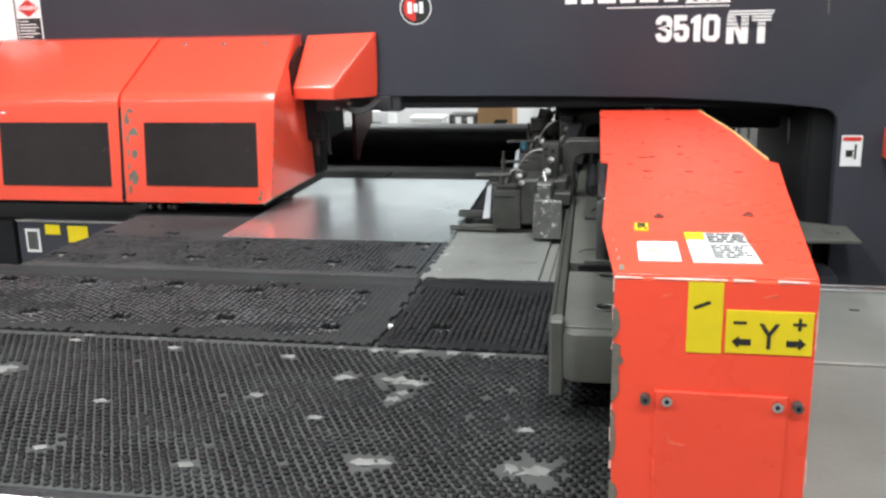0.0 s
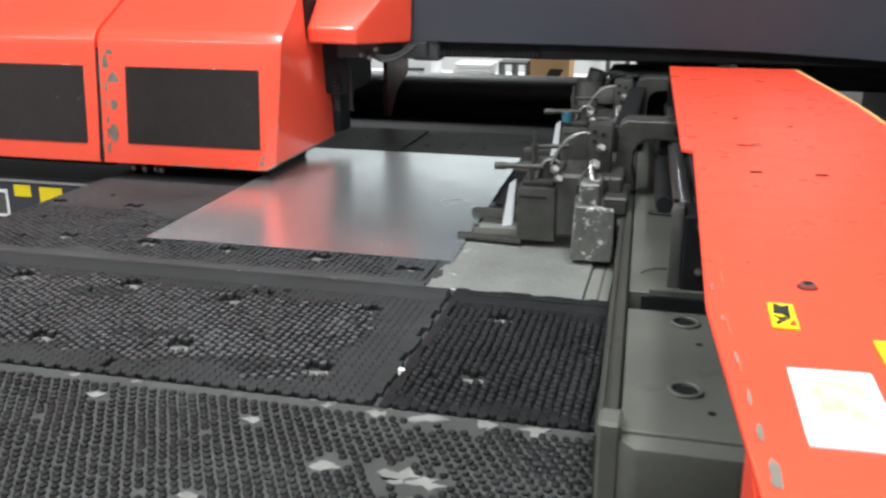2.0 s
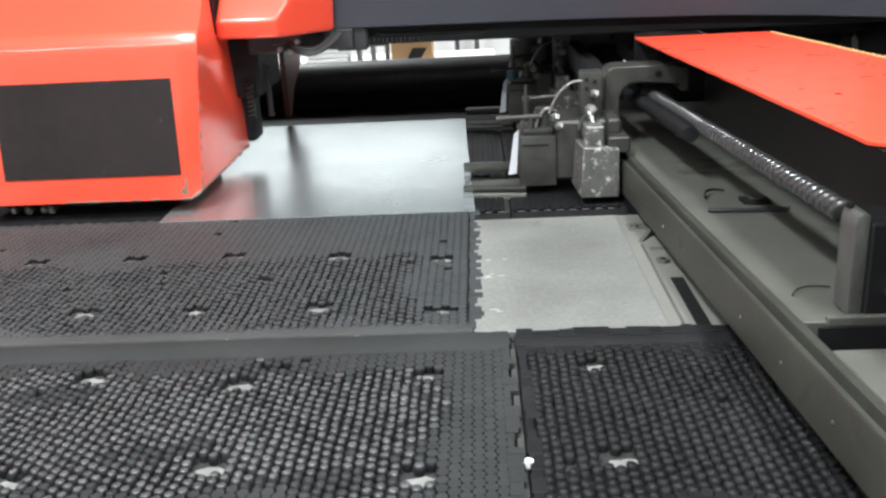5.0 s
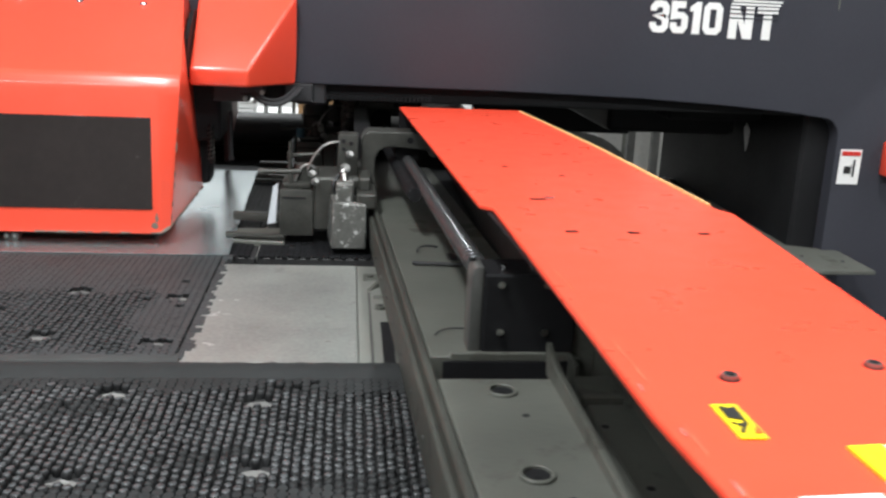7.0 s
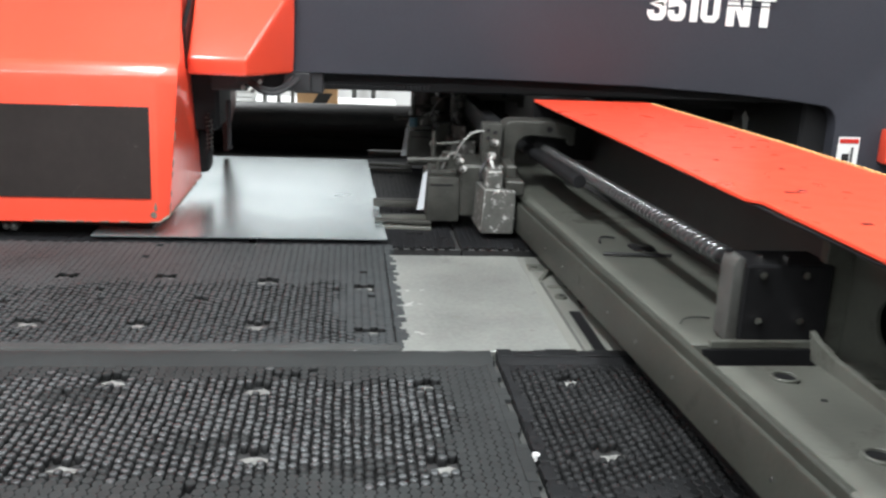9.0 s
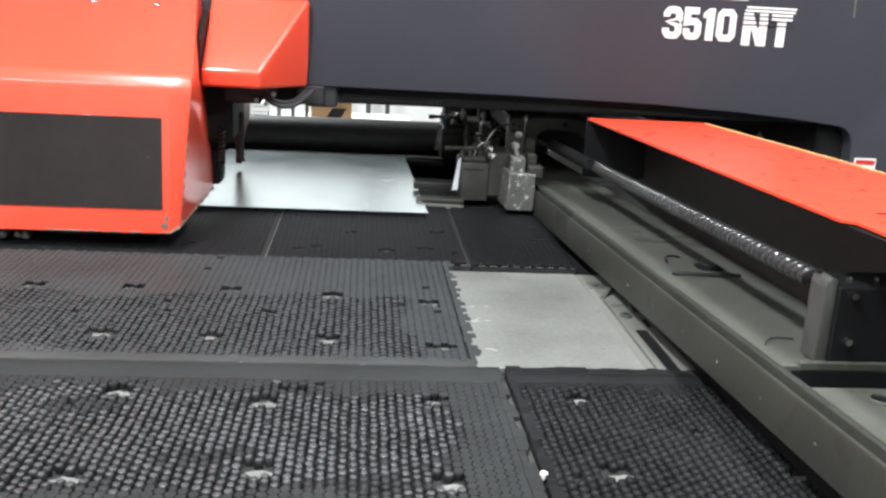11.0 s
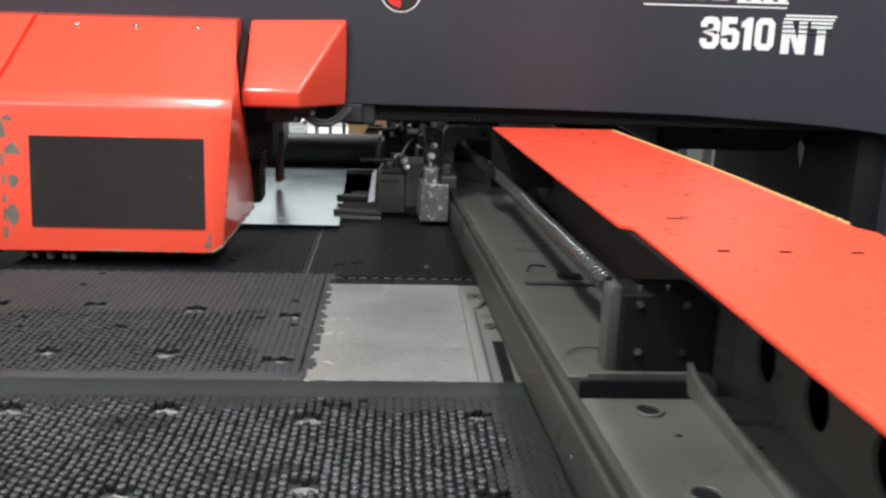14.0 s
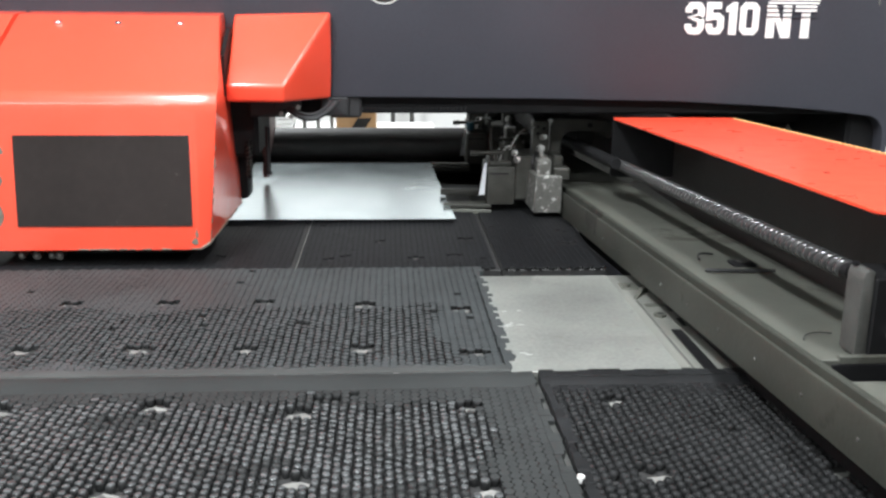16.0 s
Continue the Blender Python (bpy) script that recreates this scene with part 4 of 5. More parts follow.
hull(bm, [(-0.418, 2.465, 0.945), (-0.380, 2.515, 0.945), (-0.374, 2.508, 0.945), (-0.412, 2.458, 0.945)], [(-0.418, 2.465, 0.950), (-0.372, 2.535, 0.972), (-0.366, 2.528, 0.972), (-0.412, 2.458, 0.950)])
part("stop_fitting", bm, GREY, moving, "small worn stop fitting")
part("table_body", box(B(), -1.82, -0.40, 2.08, 2.69, 0.70, 0.923, 0.01), BEAM, moving, "dark body of the sliding table")

# ---- cross rail with red cover, ball screw and bearing block ----
rail = thing("carriage_rail", (-0.25, 2.4, 0.95), "grey carriage rail with a red cover and ball screw", "machine rail")
DX, DZ = -0.036, -0.036  # the rail's run, per metre of y


def run(x, y, z, y0=1.30):
    return (x + DX * (y - y0), y, z + DZ * (y - y0))


def along(pts, y0, y1, bevel=0.0):
    """A profile in x and z drawn along the rail's own run."""
    return hull(B(), [run(x, y0, z) for x, z in pts], [run(x, y1, z) for x, z in pts], bevel)


part("rail_beam", along([(-0.354, 1.022), (-0.356, 1.090), (-0.354, 1.094), (-0.349, 1.0945), (-0.3475, 1.091), (-0.345, 1.091), (-0.3435, 1.104), (-0.341, 1.106), (-0.334, 1.106), (-0.332, 1.103), (-0.330, 1.050), (-0.330, 1.022)], 1.30, 4.6), DARK_OLIVE, rail, "dark olive-grey cast rail beam with a stepped lip")
for y0, y1 in ((1.30, 1.678), (1.760, 4.6)):
    part("rail_floor", along([(-0.3295, 1.050), (-0.3295, 1.1020), (-0.168, 1.1020), (-0.168, 1.050)], y0, y1, 0.0015), GREY, rail, "flat grey bed of the rail")
# The pocket's shade is put in as black faces.
part("pocket_shade", box(B(), -0.3285, -0.150, 1.7545, 1.7585, 1.045, 1.0795), BLACK, rail, "black lining painting shade on the pocket's far side")
part("pocket_floor", box(B(), -0.3215, -0.10, 1.66, 1.78, 1.022, 1.045), BLACK, rail, "bottom of the recessed pocket, its shade in black")
for k in range(10):
    y = 1.45 + 0.15 * k
    q = Vector(run(-0.3555, y, 1.055))
    part("rail_screw", rod(B(), q - Vector((0.0012, 0, 0)), q + Vector((0.002, 0, 0)), 0.003, 8), GREY_DARK if k % 3 else STEEL, rail)
bm = prism(B(), [(-0.338, 1.295), (-0.315, 1.272), (-0.21, 1.272), (-0.185, 1.295), (-0.175, 1.36), (-0.338, 1.36)], "z", 1.016, 1.098, 0.008, 2)
part("end_cap", bm, GREY, rail, "rounded grey end of the rail")
# Added block; keeps the bright hall from showing through the arch.
part("rail_end_blackout", box(B(), -0.48, -0.12, 4.60, 4.66, 0.86, 1.27, 0.004), BLACK, rail, "added black block darkening the view through the arch")
part("end_foot", box(B(), -0.352, -0.328, 1.285, 1.32, 0.985, 1.115, 0.004), GREY, rail)
# Black block put where only shadow fills the gap under the rail.
part("under_rail_shade", along([(-0.315, 0.972), (-0.10, 0.972), (-0.10, 1.03), (-0.315, 1.03)], 1.40, 3.2), BLACK, rail, "black block standing for the shadow under the rail")
part("rear_channel", along([(-0.1675, 1.03), (-0.1675, 1.100), (-0.120, 1.100), (-0.120, 1.03)], 1.760, 4.6), GREY, rail)
for y0, y1 in ((1.27, 1.603), (1.625, 1.690)):
    part("rear_channel", box(B(), -0.1675, -0.105, y0, y1, 1.03, 1.088, 0.003), GREY, rail)
part("rib", prism(B(), [(1.29, 1.085), (1.70, 1.085), (1.715, 1.125), (1.69, 1.118), (1.64, 1.112), (1.29, 1.112)], "x", -0.197, -0.188, 0.001), GREY, rail, "grey upright rib")
def ring(bm, x, y, r0, r1, z0, z1, n=24):
    """An open ring: outer wall, bevelled rim, inner wall."""
    loops = [[bm.verts.new((x + r * math.cos(2 * math.pi * k / n), y + r * math.sin(2 * math.pi * k / n), z)) for k in range(n)]
             for r, z in ((r1, z0), (r1, z1 - 0.001), (r1 - 0.001, z1), (r0 + 0.001, z1), (r0, z1 - 0.001), (r0, z0))]
    for a, b in zip(loops, loops[1:]):
        for k in range(n):
            bm.faces.new((a[k], a[(k + 1) % n], b[(k + 1) % n], b[k]))
    bmesh.ops.recalc_face_normals(bm, faces=bm.faces[:])
    return bm


for y in (1.632, 1.409):
    top = 1.1020 + DZ * (y - 1.30)
    collar = part("bolt_collar", ring(B(), -0.267, y, 0.0145, 0.0195, top - 0.01, top + 0.0045), GREY, rail, "counterbored bolt hole")
    part("bolt_recess", rod(B(), (-0.267, y, top - 0.012), (-0.267, y, top + 0.0008), 0.0146, 20), BLACK, collar)
    part("bolt_head", rod(B(), (-0.267, y, top - 0.01), (-0.267, y, top + 0.0014), 0.0055, 6), BLACK, collar)
for x, y in ((-0.25, 1.56), (-0.16, 1.54), (-0.15, 1.40), (-0.24, 1.36)):
    part("small_hole", rod(B(), (x, y, 1.07), (x, y, 1.1026 + DZ * (y - 1.30) if x < -0.2 else 1.0886), 0.0045, 10), BLACK, rail)
part("cast_recess", box(B(), -0.265, -0.215, 2.300, 2.352, 1.055, 1.0705, 0.012, 2), BLACK, rail, "dark oval recess")
part("recess_plug", rod(B(), (-0.238, 2.33, 1.06), (-0.238, 2.33, 1.0725), 0.013, 14), GREY_DARK, rail)
part("wire", hose(B(), [(-0.336, 2.262, 1.072), (-0.325, 2.255, 1.0735), (-0.27, 2.252, 1.073), (-0.205, 2.250, 1.073)], 0.0035), RUBBER, rail, "thin black wire")
part("wire", hose(B(), arc((-0.322, 2.345, 1.071), (-0.318, 2.39, 1.076), (-0.278, 2.392, 1.068), 8), 0.0022), RUBBER, rail)
part("wire", hose(B(), arc((-0.332, 1.842, 1.086), (-0.318, 1.875, 1.089), (-0.275, 1.872, 1.084), 8), 0.0012), RUBBER, rail)
part("wiper_strip", hull(B(), [(-0.392, 2.88, 0.952), (-0.366, 2.88, 0.952), (-0.384, 3.32, 0.952), (-0.410, 3.32, 0.952)], [(-0.392, 2.88, 0.968), (-0.372, 2.88, 0.975), (-0.390, 3.32, 0.975), (-0.410, 3.32, 0.968)], 0.003), GREY, rail, "grey wiper strip beside the rail")
# back panel under the cover with round holes
hx = -0.112


def holed_panel(x, thick, y0, y1, z0, z1, holes, r, n=32):
    """An upright sheet with round holes through it, one cell for each hole."""
    bm = B()
    ys = [y0] + [(a + b) / 2 for (a, _), (b, _) in zip(holes, holes[1:])] + [y1]
    for (hy, hz), a, b in zip(holes, ys, ys[1:]):
        rings = []
        for k in range(n):
            c, q = math.cos(2 * math.pi * k / n), math.sin(2 * math.pi * k / n)
            reach = min((b - hy) / c if c > 1e-6 else (a - hy) / c if c < -1e-6 else 9, (z1 - hz) / q if q > 1e-6 else (z0 - hz) / q if q < -1e-6 else 9)
            rings.append([bm.verts.new(p) for p in ((x, hy + r * c, hz + r * q), (x, hy + reach * c, hz + reach * q), (x + thick, hy + reach * c, hz + reach * q), (x + thick, hy + r * c, hz + r * q))])
        for k in range(n):
            p, w = rings[k], rings[(k + 1) % n]
            for m in range(4):
                bm.faces.new((p[m], w[m], w[(m + 1) % 4], p[(m + 1) % 4]))
        for cy, cz0 in ((a, z0), (a, z1), (b, z0), (b, z1)):
            near_k = sorted(range(n), key=lambda k: (rings[k][1].co.y - cy) ** 2 + (rings[k][1].co.z - cz0) ** 2)
            k0 = min(near_k[:2]) if abs(near_k[0] - near_k[1]) == 1 else max(near_k[:2])
            p, w = rings[k0], rings[(k0 + 1) % n]
            for m in (1, 2):
                bm.faces.new((p[m], w[m], bm.verts.new((x + thick * (m - 1), cy, cz0))))
    bmesh.ops.remove_doubles(bm, verts=bm.verts[:], dist=0.0003)
    bmesh.ops.recalc_face_normals(bm, faces=bm.faces[:])
    return bm


part("side_panel", holed_panel(hx, 0.006, 0.90, 1.795, 1.03, 1.283, [(1.19, 1.160), (1.361, 1.158), (1.520, 1.153), (1.668, 1.150)], 0.033), GREY, rail, "grey side panel with round holes")
# Black sheet puts the hollow's shade behind the holes.
part("cavity_black", box(B(), hx + 0.045, hx + 0.05, 0.95, 1.79, 1.03, 1.27), BLACK, rail, "black sheet standing for the shade inside the cover")
for y, dy in ((1.345, 0.03), (1.20, -0.02)):
    part("cable", hose(B(), arc((hx + 0.025, y - 0.05, 1.10), (hx + 0.012, y, 1.16), (hx + 0.025, y + 0.05, 1.17 + dy), 8), 0.008), GREY_DARK, rail, "grey cable inside the cover")
part("panel_flange", box(B(), hx - 0.042, hx, 1.775, 1.795, 1.03, 1.275, 0.001), GREY, rail)
part("panel_fold", box(B(), hx - 0.0425, hx - 0.036, 1.72, 1.775, 1.03, 1.09, 0.001), GREY, rail)
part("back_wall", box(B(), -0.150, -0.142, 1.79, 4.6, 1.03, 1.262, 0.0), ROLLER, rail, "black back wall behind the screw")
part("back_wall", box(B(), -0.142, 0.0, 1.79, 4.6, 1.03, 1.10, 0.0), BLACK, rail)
# bearing block
blk = part("bearing_block", box(B(), -0.2755, -0.145, 1.765, 1.845, 1.088, 1.202, 0.003), BLACK, rail, "black motor block with bolts")
part("block_plate", prism(B(), [(-0.294, 1.088), (-0.294, 1.200), (-0.291, 1.209), (-0.286, 1.213), (-0.2765, 1.211), (-0.2765, 1.088)], "y", 1.767, 1.812, 0.003, 2), GREY_DARK, rail, "grey bearing plate")
part("block_ledge", box(B(), -0.318, -0.155, 1.757, 1.768, 1.080, 1.091, 0.001), GREY, rail, "thin pale ledge under the block")
for x, z in ((-0.253, 1.190), (-0.190, 1.190), (-0.252, 1.122), (-0.190, 1.122)):
    part("bolt", rod(B(), (x, 1.757, z), (x, 1.766, z), 0.0055, 8), STEEL, blk)
for x in (-0.245, -0.205):
    part("bolt", rod(B(), (x, 1.795, 1.200), (x, 1.795, 1.208), 0.005, 8), STEEL, blk)
part("cap_screw", rod(B(), (-0.289, 1.80, 1.212), (-0.289, 1.80, 1.2165), 0.005, 10), BLACK, blk)
# ball screw: core and thread
SX, SZ = -0.277, 1.192


def sz(y):
    return SZ - 0.040 * (y - 1.84)


def sx(y):
    return SX - 0.030 * (y - 1.84)


part("screw_core", rod(B(), (sx(1.83), 1.83, sz(1.83)), (sx(4.5), 4.5, sz(4.5)), 0.0112, 16), BLACK, rail, "oily dark screw core")
vs, fs = [], []
lead, seg, yy0, yy1 = 0.0200, 18, 1.845, 3.25
steps = int((yy1 - yy0) / lead * seg)
for i in range(steps + 1):
    a, y = 2 * math.pi * i / seg, yy0 + lead * i / seg
    for rr, dy in ((0.0105, -0.0078), (0.0132, -0.0070), (0.0150, -0.0048), (0.0157, -0.0016), (0.0157, 0.0016), (0.0150, 0.0048), (0.0132, 0.0070), (0.0105, 0.0078)):
        vs.append((sx(y) + rr * math.cos(a) - ORIGIN[rail.name].x, y + dy - ORIGIN[rail.name].y, sz(y) + rr * math.sin(a) - ORIGIN[rail.name].z))
    if i:
        b = 8 * (i - 1)
        for k in range(7):
            fs.append((b + k, b + k + 1, b + k + 9, b + k + 8))
me = bpy.data.meshes.new("screw_thread")
me.from_pydata(vs, [], fs)
me.update()
me.polygons.foreach_set("use_smooth", [True] * len(fs))
me.materials.append(POLISHED)
th = new("screw_thread", me)
th.parent = rail
tagged(th, "oily rolled screw thread with bright glints")

# red cover, a folded sheet: top, front, side skirts
def cz(y):
    return 1.320 - 0.0245 * (y - 0.84)


def cover_sheet(pts, t, drop=0.0):
    bm = B()
    lo, hi = [(x, y, cz(y) - t - drop) for x, y in pts], [(x, y, cz(y) - drop) for x, y in pts]
    return hull(bm, lo, hi, 0.0012)


part("cover_top", cover_sheet([(-0.249, 0.838), (-0.044, 0.838), (0.018, 1.437), (0.052, 1.745), (0.040, 1.775), (0.034, 2.35), (0.000, 3.11), (-0.325, 3.11), (-0.288, 1.772), (-0.272, 1.755), (-0.268, 1.10)], 0.006), RED_COVER, rail, "glossy red sheet cover, scuffed")
for k in range(60):
    y = 1.80 + k * 0.0215
    x = 0.0395 + (0.034 - 0.040) * (y - 1.775) / 0.575 if y < 2.35 else 0.034 - 0.034 * (y - 2.35) / 0.76
    part("edge_tooth", box(B(), x - 0.003, x + 0.002, y, y + 0.013, cz(y) - 0.004, cz(y) + 0.0022), TRIM, rail)
# Unseen sheet added so the cover's red stays off the screw.
part("red_bounce_block", cover_sheet([(-0.240, 0.845), (-0.05, 0.845), (0.010, 1.437), (0.030, 1.745), (0.026, 2.35), (-0.01, 3.10), (-0.310, 3.10), (-0.278, 1.78), (-0.258, 1.10)], 0.004, 0.0075), BLACK, rail, "unseen dark sheet added under the cover")
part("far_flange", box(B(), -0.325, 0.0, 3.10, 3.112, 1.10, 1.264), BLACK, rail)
bm = hull(B(), [(-0.246, 0.828, 0.80), (-0.046, 0.828, 0.80), (-0.046, 0.840, 0.80), (-0.246, 0.840, 0.80)], [(-0.249, 0.828, 1.318), (-0.044, 0.828, 1.318), (-0.044, 0.840, 1.318), (-0.249, 0.840, 1.318)], 0.004, 2)
part("cover_front", bm, RED_COVER, rail, "red front plate, chipped at the edge")
part("cover_side", hull(B(), [(-0.050, 0.84, 0.80), (-0.046, 0.84, 0.80), (0.048, 1.74, 0.98), (0.044, 1.74, 0.98)], [(-0.050, 0.84, 1.312), (-0.046, 0.84, 1.312), (0.048, 1.74, 1.290), (0.044, 1.74, 1.290)]), RED_COVER, rail)
part("cover_return", hull(B(), [(-0.246, 0.84, 0.80), (-0.240, 0.84, 0.80), (-0.240, 0.93, 0.80), (-0.246, 0.93, 0.80)], [(-0.249, 0.84, 1.30), (-0.243, 0.84, 1.30), (-0.243, 0.93, 1.30), (-0.249, 0.93, 1.30)]), RED_COVER, rail)
access = part("access_panel", box(B(), -0.204, -0.068, 0.824, 0.829, 0.88, 1.196, 0.0015), RED_COVER, rail, "red access panel with screws")
for x, z, m in ((-0.191, 1.186, STEEL), (-0.079, 1.186, STEEL), (-0.2135, 1.186, GREY_DARK), (-0.0585, 1.186, GREY_DARK)):
    rivet = part("screw_head", rod(B(), (x, 0.818, z), (x, 0.829, z), 0.0056, 12), m, rail)
    part("hex_socket", rod(B(), (x, 0.8175, z), (x, 0.82, z), 0.0026, 6), BLACK, rivet)
WORN = material("paint_worn_pale", (0.80, 0.45, 0.38), 0.45, 0.1, 0.3, 60, 200, 0.0)
wear_along((-0.248, 0.8283, 1.3185), (-0.045, 0.8283, 1.3185), 5, 0.0019, rail, 31, 1.0, WORN)
wear_along((-0.249, 0.8283, 1.10), (-0.249, 0.8283, 1.318), 14, 0.0016, rail, 32, 0.6, WORN)
wear_along((-0.045, 0.8283, 1.02), (-0.045, 0.8283, 1.318), 12, 0.0014, rail, 33, 0.5, WORN)
for z, w, h in ((1.268, 0.007, 0.035), (1.232, 0.012, 0.028), (1.205, 0.008, 0.05), (1.14, 0.005, 0.06), (1.06, 0.009, 0.05)):
    rp = random.Random(int(z * 1000))
    pts = [(-0.2495, z - h * 0.5)] + [(-0.2485 + w * math.cos(radians(q)) * rp.uniform(0.6, 1.1), z + h * 0.5 * math.sin(radians(q))) for q in range(-75, 76, 25)] + [(-0.2495, z + h * 0.5)]
    part("paint_chip", prism(B(), pts, "y", 0.8265, 0.8295), PRIMER, rail, "chipped bare metal edge")


def on_cover(pts, t=0.0012):
    return hull(B(), [(x, y, cz(y) + 0.0004) for x, y in pts], [(x, y, cz(y) + 0.0004 + t) for x, y in pts])


for x, y, w in ((-0.199, 1.816, 0.022), (-0.199, 1.618, 0.013), (-0.124, 1.618, 0.013), (-0.037, 1.619, 0.013), (-0.20, 2.10, 0.008), (-0.12, 2.02, 0.008)):
    part("slot_hole", on_cover([(x - w * 0.5, y - 0.004), (x + w * 0.5, y - 0.004), (x + w * 0.6, y), (x + w * 0.5, y + 0.004), (x - w * 0.5, y + 0.004), (x - w * 0.6, y)], 0.0006), BLACK, rail, "dark slot in the cover")
part("slot_screw", on_cover([(-0.191, 1.812), (-0.178, 1.813), (-0.178, 1.822), (-0.190, 1.822)], 0.003), STEEL, rail)
for x, y in ((-0.193, 1.162), (-0.072, 1.186)):
    part("screw_washer", rod(B(), (x, y, cz(y) - 0.002), (x, y, cz(y) + 0.0008), 0.0076, 16), BLACK, rail)
    b = part("button_screw", rod(B(), (x, y, cz(y) - 0.002), (x, y, cz(y) + 0.0035), 0.0062, 14), DULL_STEEL, rail, "button head screw")
    part("hex_socket", rod(B(), (x, y, cz(y)), (x, y, cz(y) + 0.0042), 0.004, 6), BLACK, b)
SCRATCH = material("scraped_orange_red", (0.86, 0.13, 0.065), 0.5, 0, 0.2, 60, 200, 0.0)
rp = random.Random(9)
for k in range(9):
    if k in (2, 5, 6):
        continue
    y = 0.98 + 0.055 * k + rp.uniform(-0.01, 0.01)
    x = -0.250 - 0.006 * k / 9 + rp.uniform(-0.004, 0.004)
    part("scratch", on_cover([(x, y), (x + 0.0014, y + 0.004), (x + 0.0006, y + rp.uniform(0.03, 0.06)), (x - 0.0008, y + 0.02)], 0.0003), SCRATCH, rail, "scraped paler streak")
rp = random.Random(17)
for y, w, h in ((0.862, 0.0042, 0.034), (0.905, 0.0022, 0.026), (0.948, 0.0018, 0.024), (1.005, 0.0014, 0.022), (1.075, 0.0013, 0.018), (1.145, 0.0015, 0.016)):
    x = -0.2405 - 0.019 * (y - 0.84) / 0.26
    part("paint_chip", on_cover([(x + w * math.cos(q * math.pi / 4) * rp.uniform(0.4, 1.1), y + h * 0.5 * math.sin(q * math.pi / 4) * rp.uniform(0.6, 1.1)) for q in range(8)], 0.0004), PRIMER, rail, "bare grey chip along the folded edge")
tag = part("square_label", on_cover([(-0.226, 1.064), (-0.209, 1.064), (-0.209, 1.114), (-0.226, 1.114)]), YELLOW, rail, "small yellow and black label")
part("label_mark", on_cover([(-0.2235, 1.092), (-0.2130, 1.088), (-0.2120, 1.110), (-0.2165, 1.106), (-0.2225, 1.110)], 0.0022), BLACK_INK, tag)
part("label_mark", on_cover([(-0.2240, 1.086), (-0.2190, 1.082), (-0.2150, 1.087), (-0.2125, 1.084), (-0.2165, 1.078), (-0.2220, 1.069), (-0.2235, 1.072), (-0.2195, 1.079)], 0.0022), BLACK_INK, tag)
part("label_mark", on_cover([(-0.2150, 1.069), (-0.2105, 1.070), (-0.2112, 1.081)], 0.0022), RED_INK, tag, "small red wedge")
lab = part("white_label", on_cover([(-0.223, 0.895), (-0.177, 0.897), (-0.177, 0.997), (-0.224, 0.994)]), WHITE, rail, "white label with yellow fade")
FADED = material("faded_yellow", (0.84, 0.72, 0.32), 0.5, 0, 0.2, 60, 90, 0)
rp = random.Random(61)
for x, y, w, h in ((-0.206, 0.945, 0.010, 0.016), (-0.190, 0.968, 0.008, 0.012), (-0.202, 0.976, 0.012, 0.008), (-0.194, 0.935, 0.006, 0.009), (-0.211, 0.962, 0.005, 0.012)):
    part("label_fade", on_cover([(x + w * math.cos(q * math.pi / 5) * rp.uniform(0.5, 1.1), y + h * math.sin(q * math.pi / 5) * rp.uniform(0.5, 1.1)) for q in range(10)], 0.0015 + 0.0001 * h * 1000 / 8), FADED, lab, "yellowed blotch")
lab = part("text_label", on_cover([(-0.164, 0.894), (-0.092, 0.897), (-0.095, 1.058), (-0.166, 1.052)]), WHITE, rail, "white instruction label with black text")
part("label_band", on_cover([(-0.1655, 1.010), (-0.143, 1.011), (-0.143, 1.054), (-0.166, 1.052)], 0.0018), YELLOW, lab)
for i in range(4):
    y = 1.040 - i * 0.0145
    x = -0.140
    for w in ((0.010, 0.016, 0.012), (0.014, 0.009, 0.015), (0.008, 0.012, 0.016), (0.017, 0.010, 0.011))[i]:
        part("text_bar", on_cover([(x, y), (x + w, y + 0.0005), (x + w, y + 0.0085), (x, y + 0.008)], 0.002), BLACK_INK, lab)
        x += w + 0.003
for i in range(6):
    y = 0.978 - i * 0.0125
    x = -0.140
    for w in ((0.008, 0.013, 0.006, 0.011), (0.012, 0.007, 0.012), (0.006, 0.014, 0.009), (0.013, 0.009, 0.012), (0.01, 0.006, 0.012, 0.007), (0.011, 0.013))[i]:
        part("text_bar", on_cover([(x, y), (x + w, y + 0.0005), (x + w, y + 0.0055), (x, y + 0.005)], 0.002), BLACK_INK, lab)
        x += w + 0.0025
# labels on the front
for pts in ([(-0.190, 1.150), (-0.188, 1.136), (-0.172, 1.133), (-0.170, 1.1355), (-0.186, 1.139)], [(-0.20, 1.30), (-0.19, 1.303), (-0.188, 1.3015), (-0.199, 1.298)], [(-0.10, 1.302), (-0.085, 1.306), (-0.084, 1.303), (-0.099, 1.300)]):
    part("scratch", prism(B(), pts, "y", 0.8232 if pts[0][1] < 1.2 else 0.8272, 0.829), SCRATCH, rail)
tape = part("yellow_tape", box(B(), -0.1735, -0.138, 0.8262, 0.8282, 1.240, 1.3165), YELLOW, rail, "strip of yellow tape")
part("pen_mark", prism(B(), [(-0.168, 1.290), (-0.152, 1.297), (-0.150, 1.2945), (-0.166, 1.2875)], "y", 0.8252, 0.828), BLACK_INK, tape)
axis_label = part("axis_label", box(B(), -0.1345, -0.0485, 0.8258, 0.8282, 1.241, 1.288, 0.0006), YELLOW, rail, "yellow axis label with a black letter Y")
YL = 0.8254
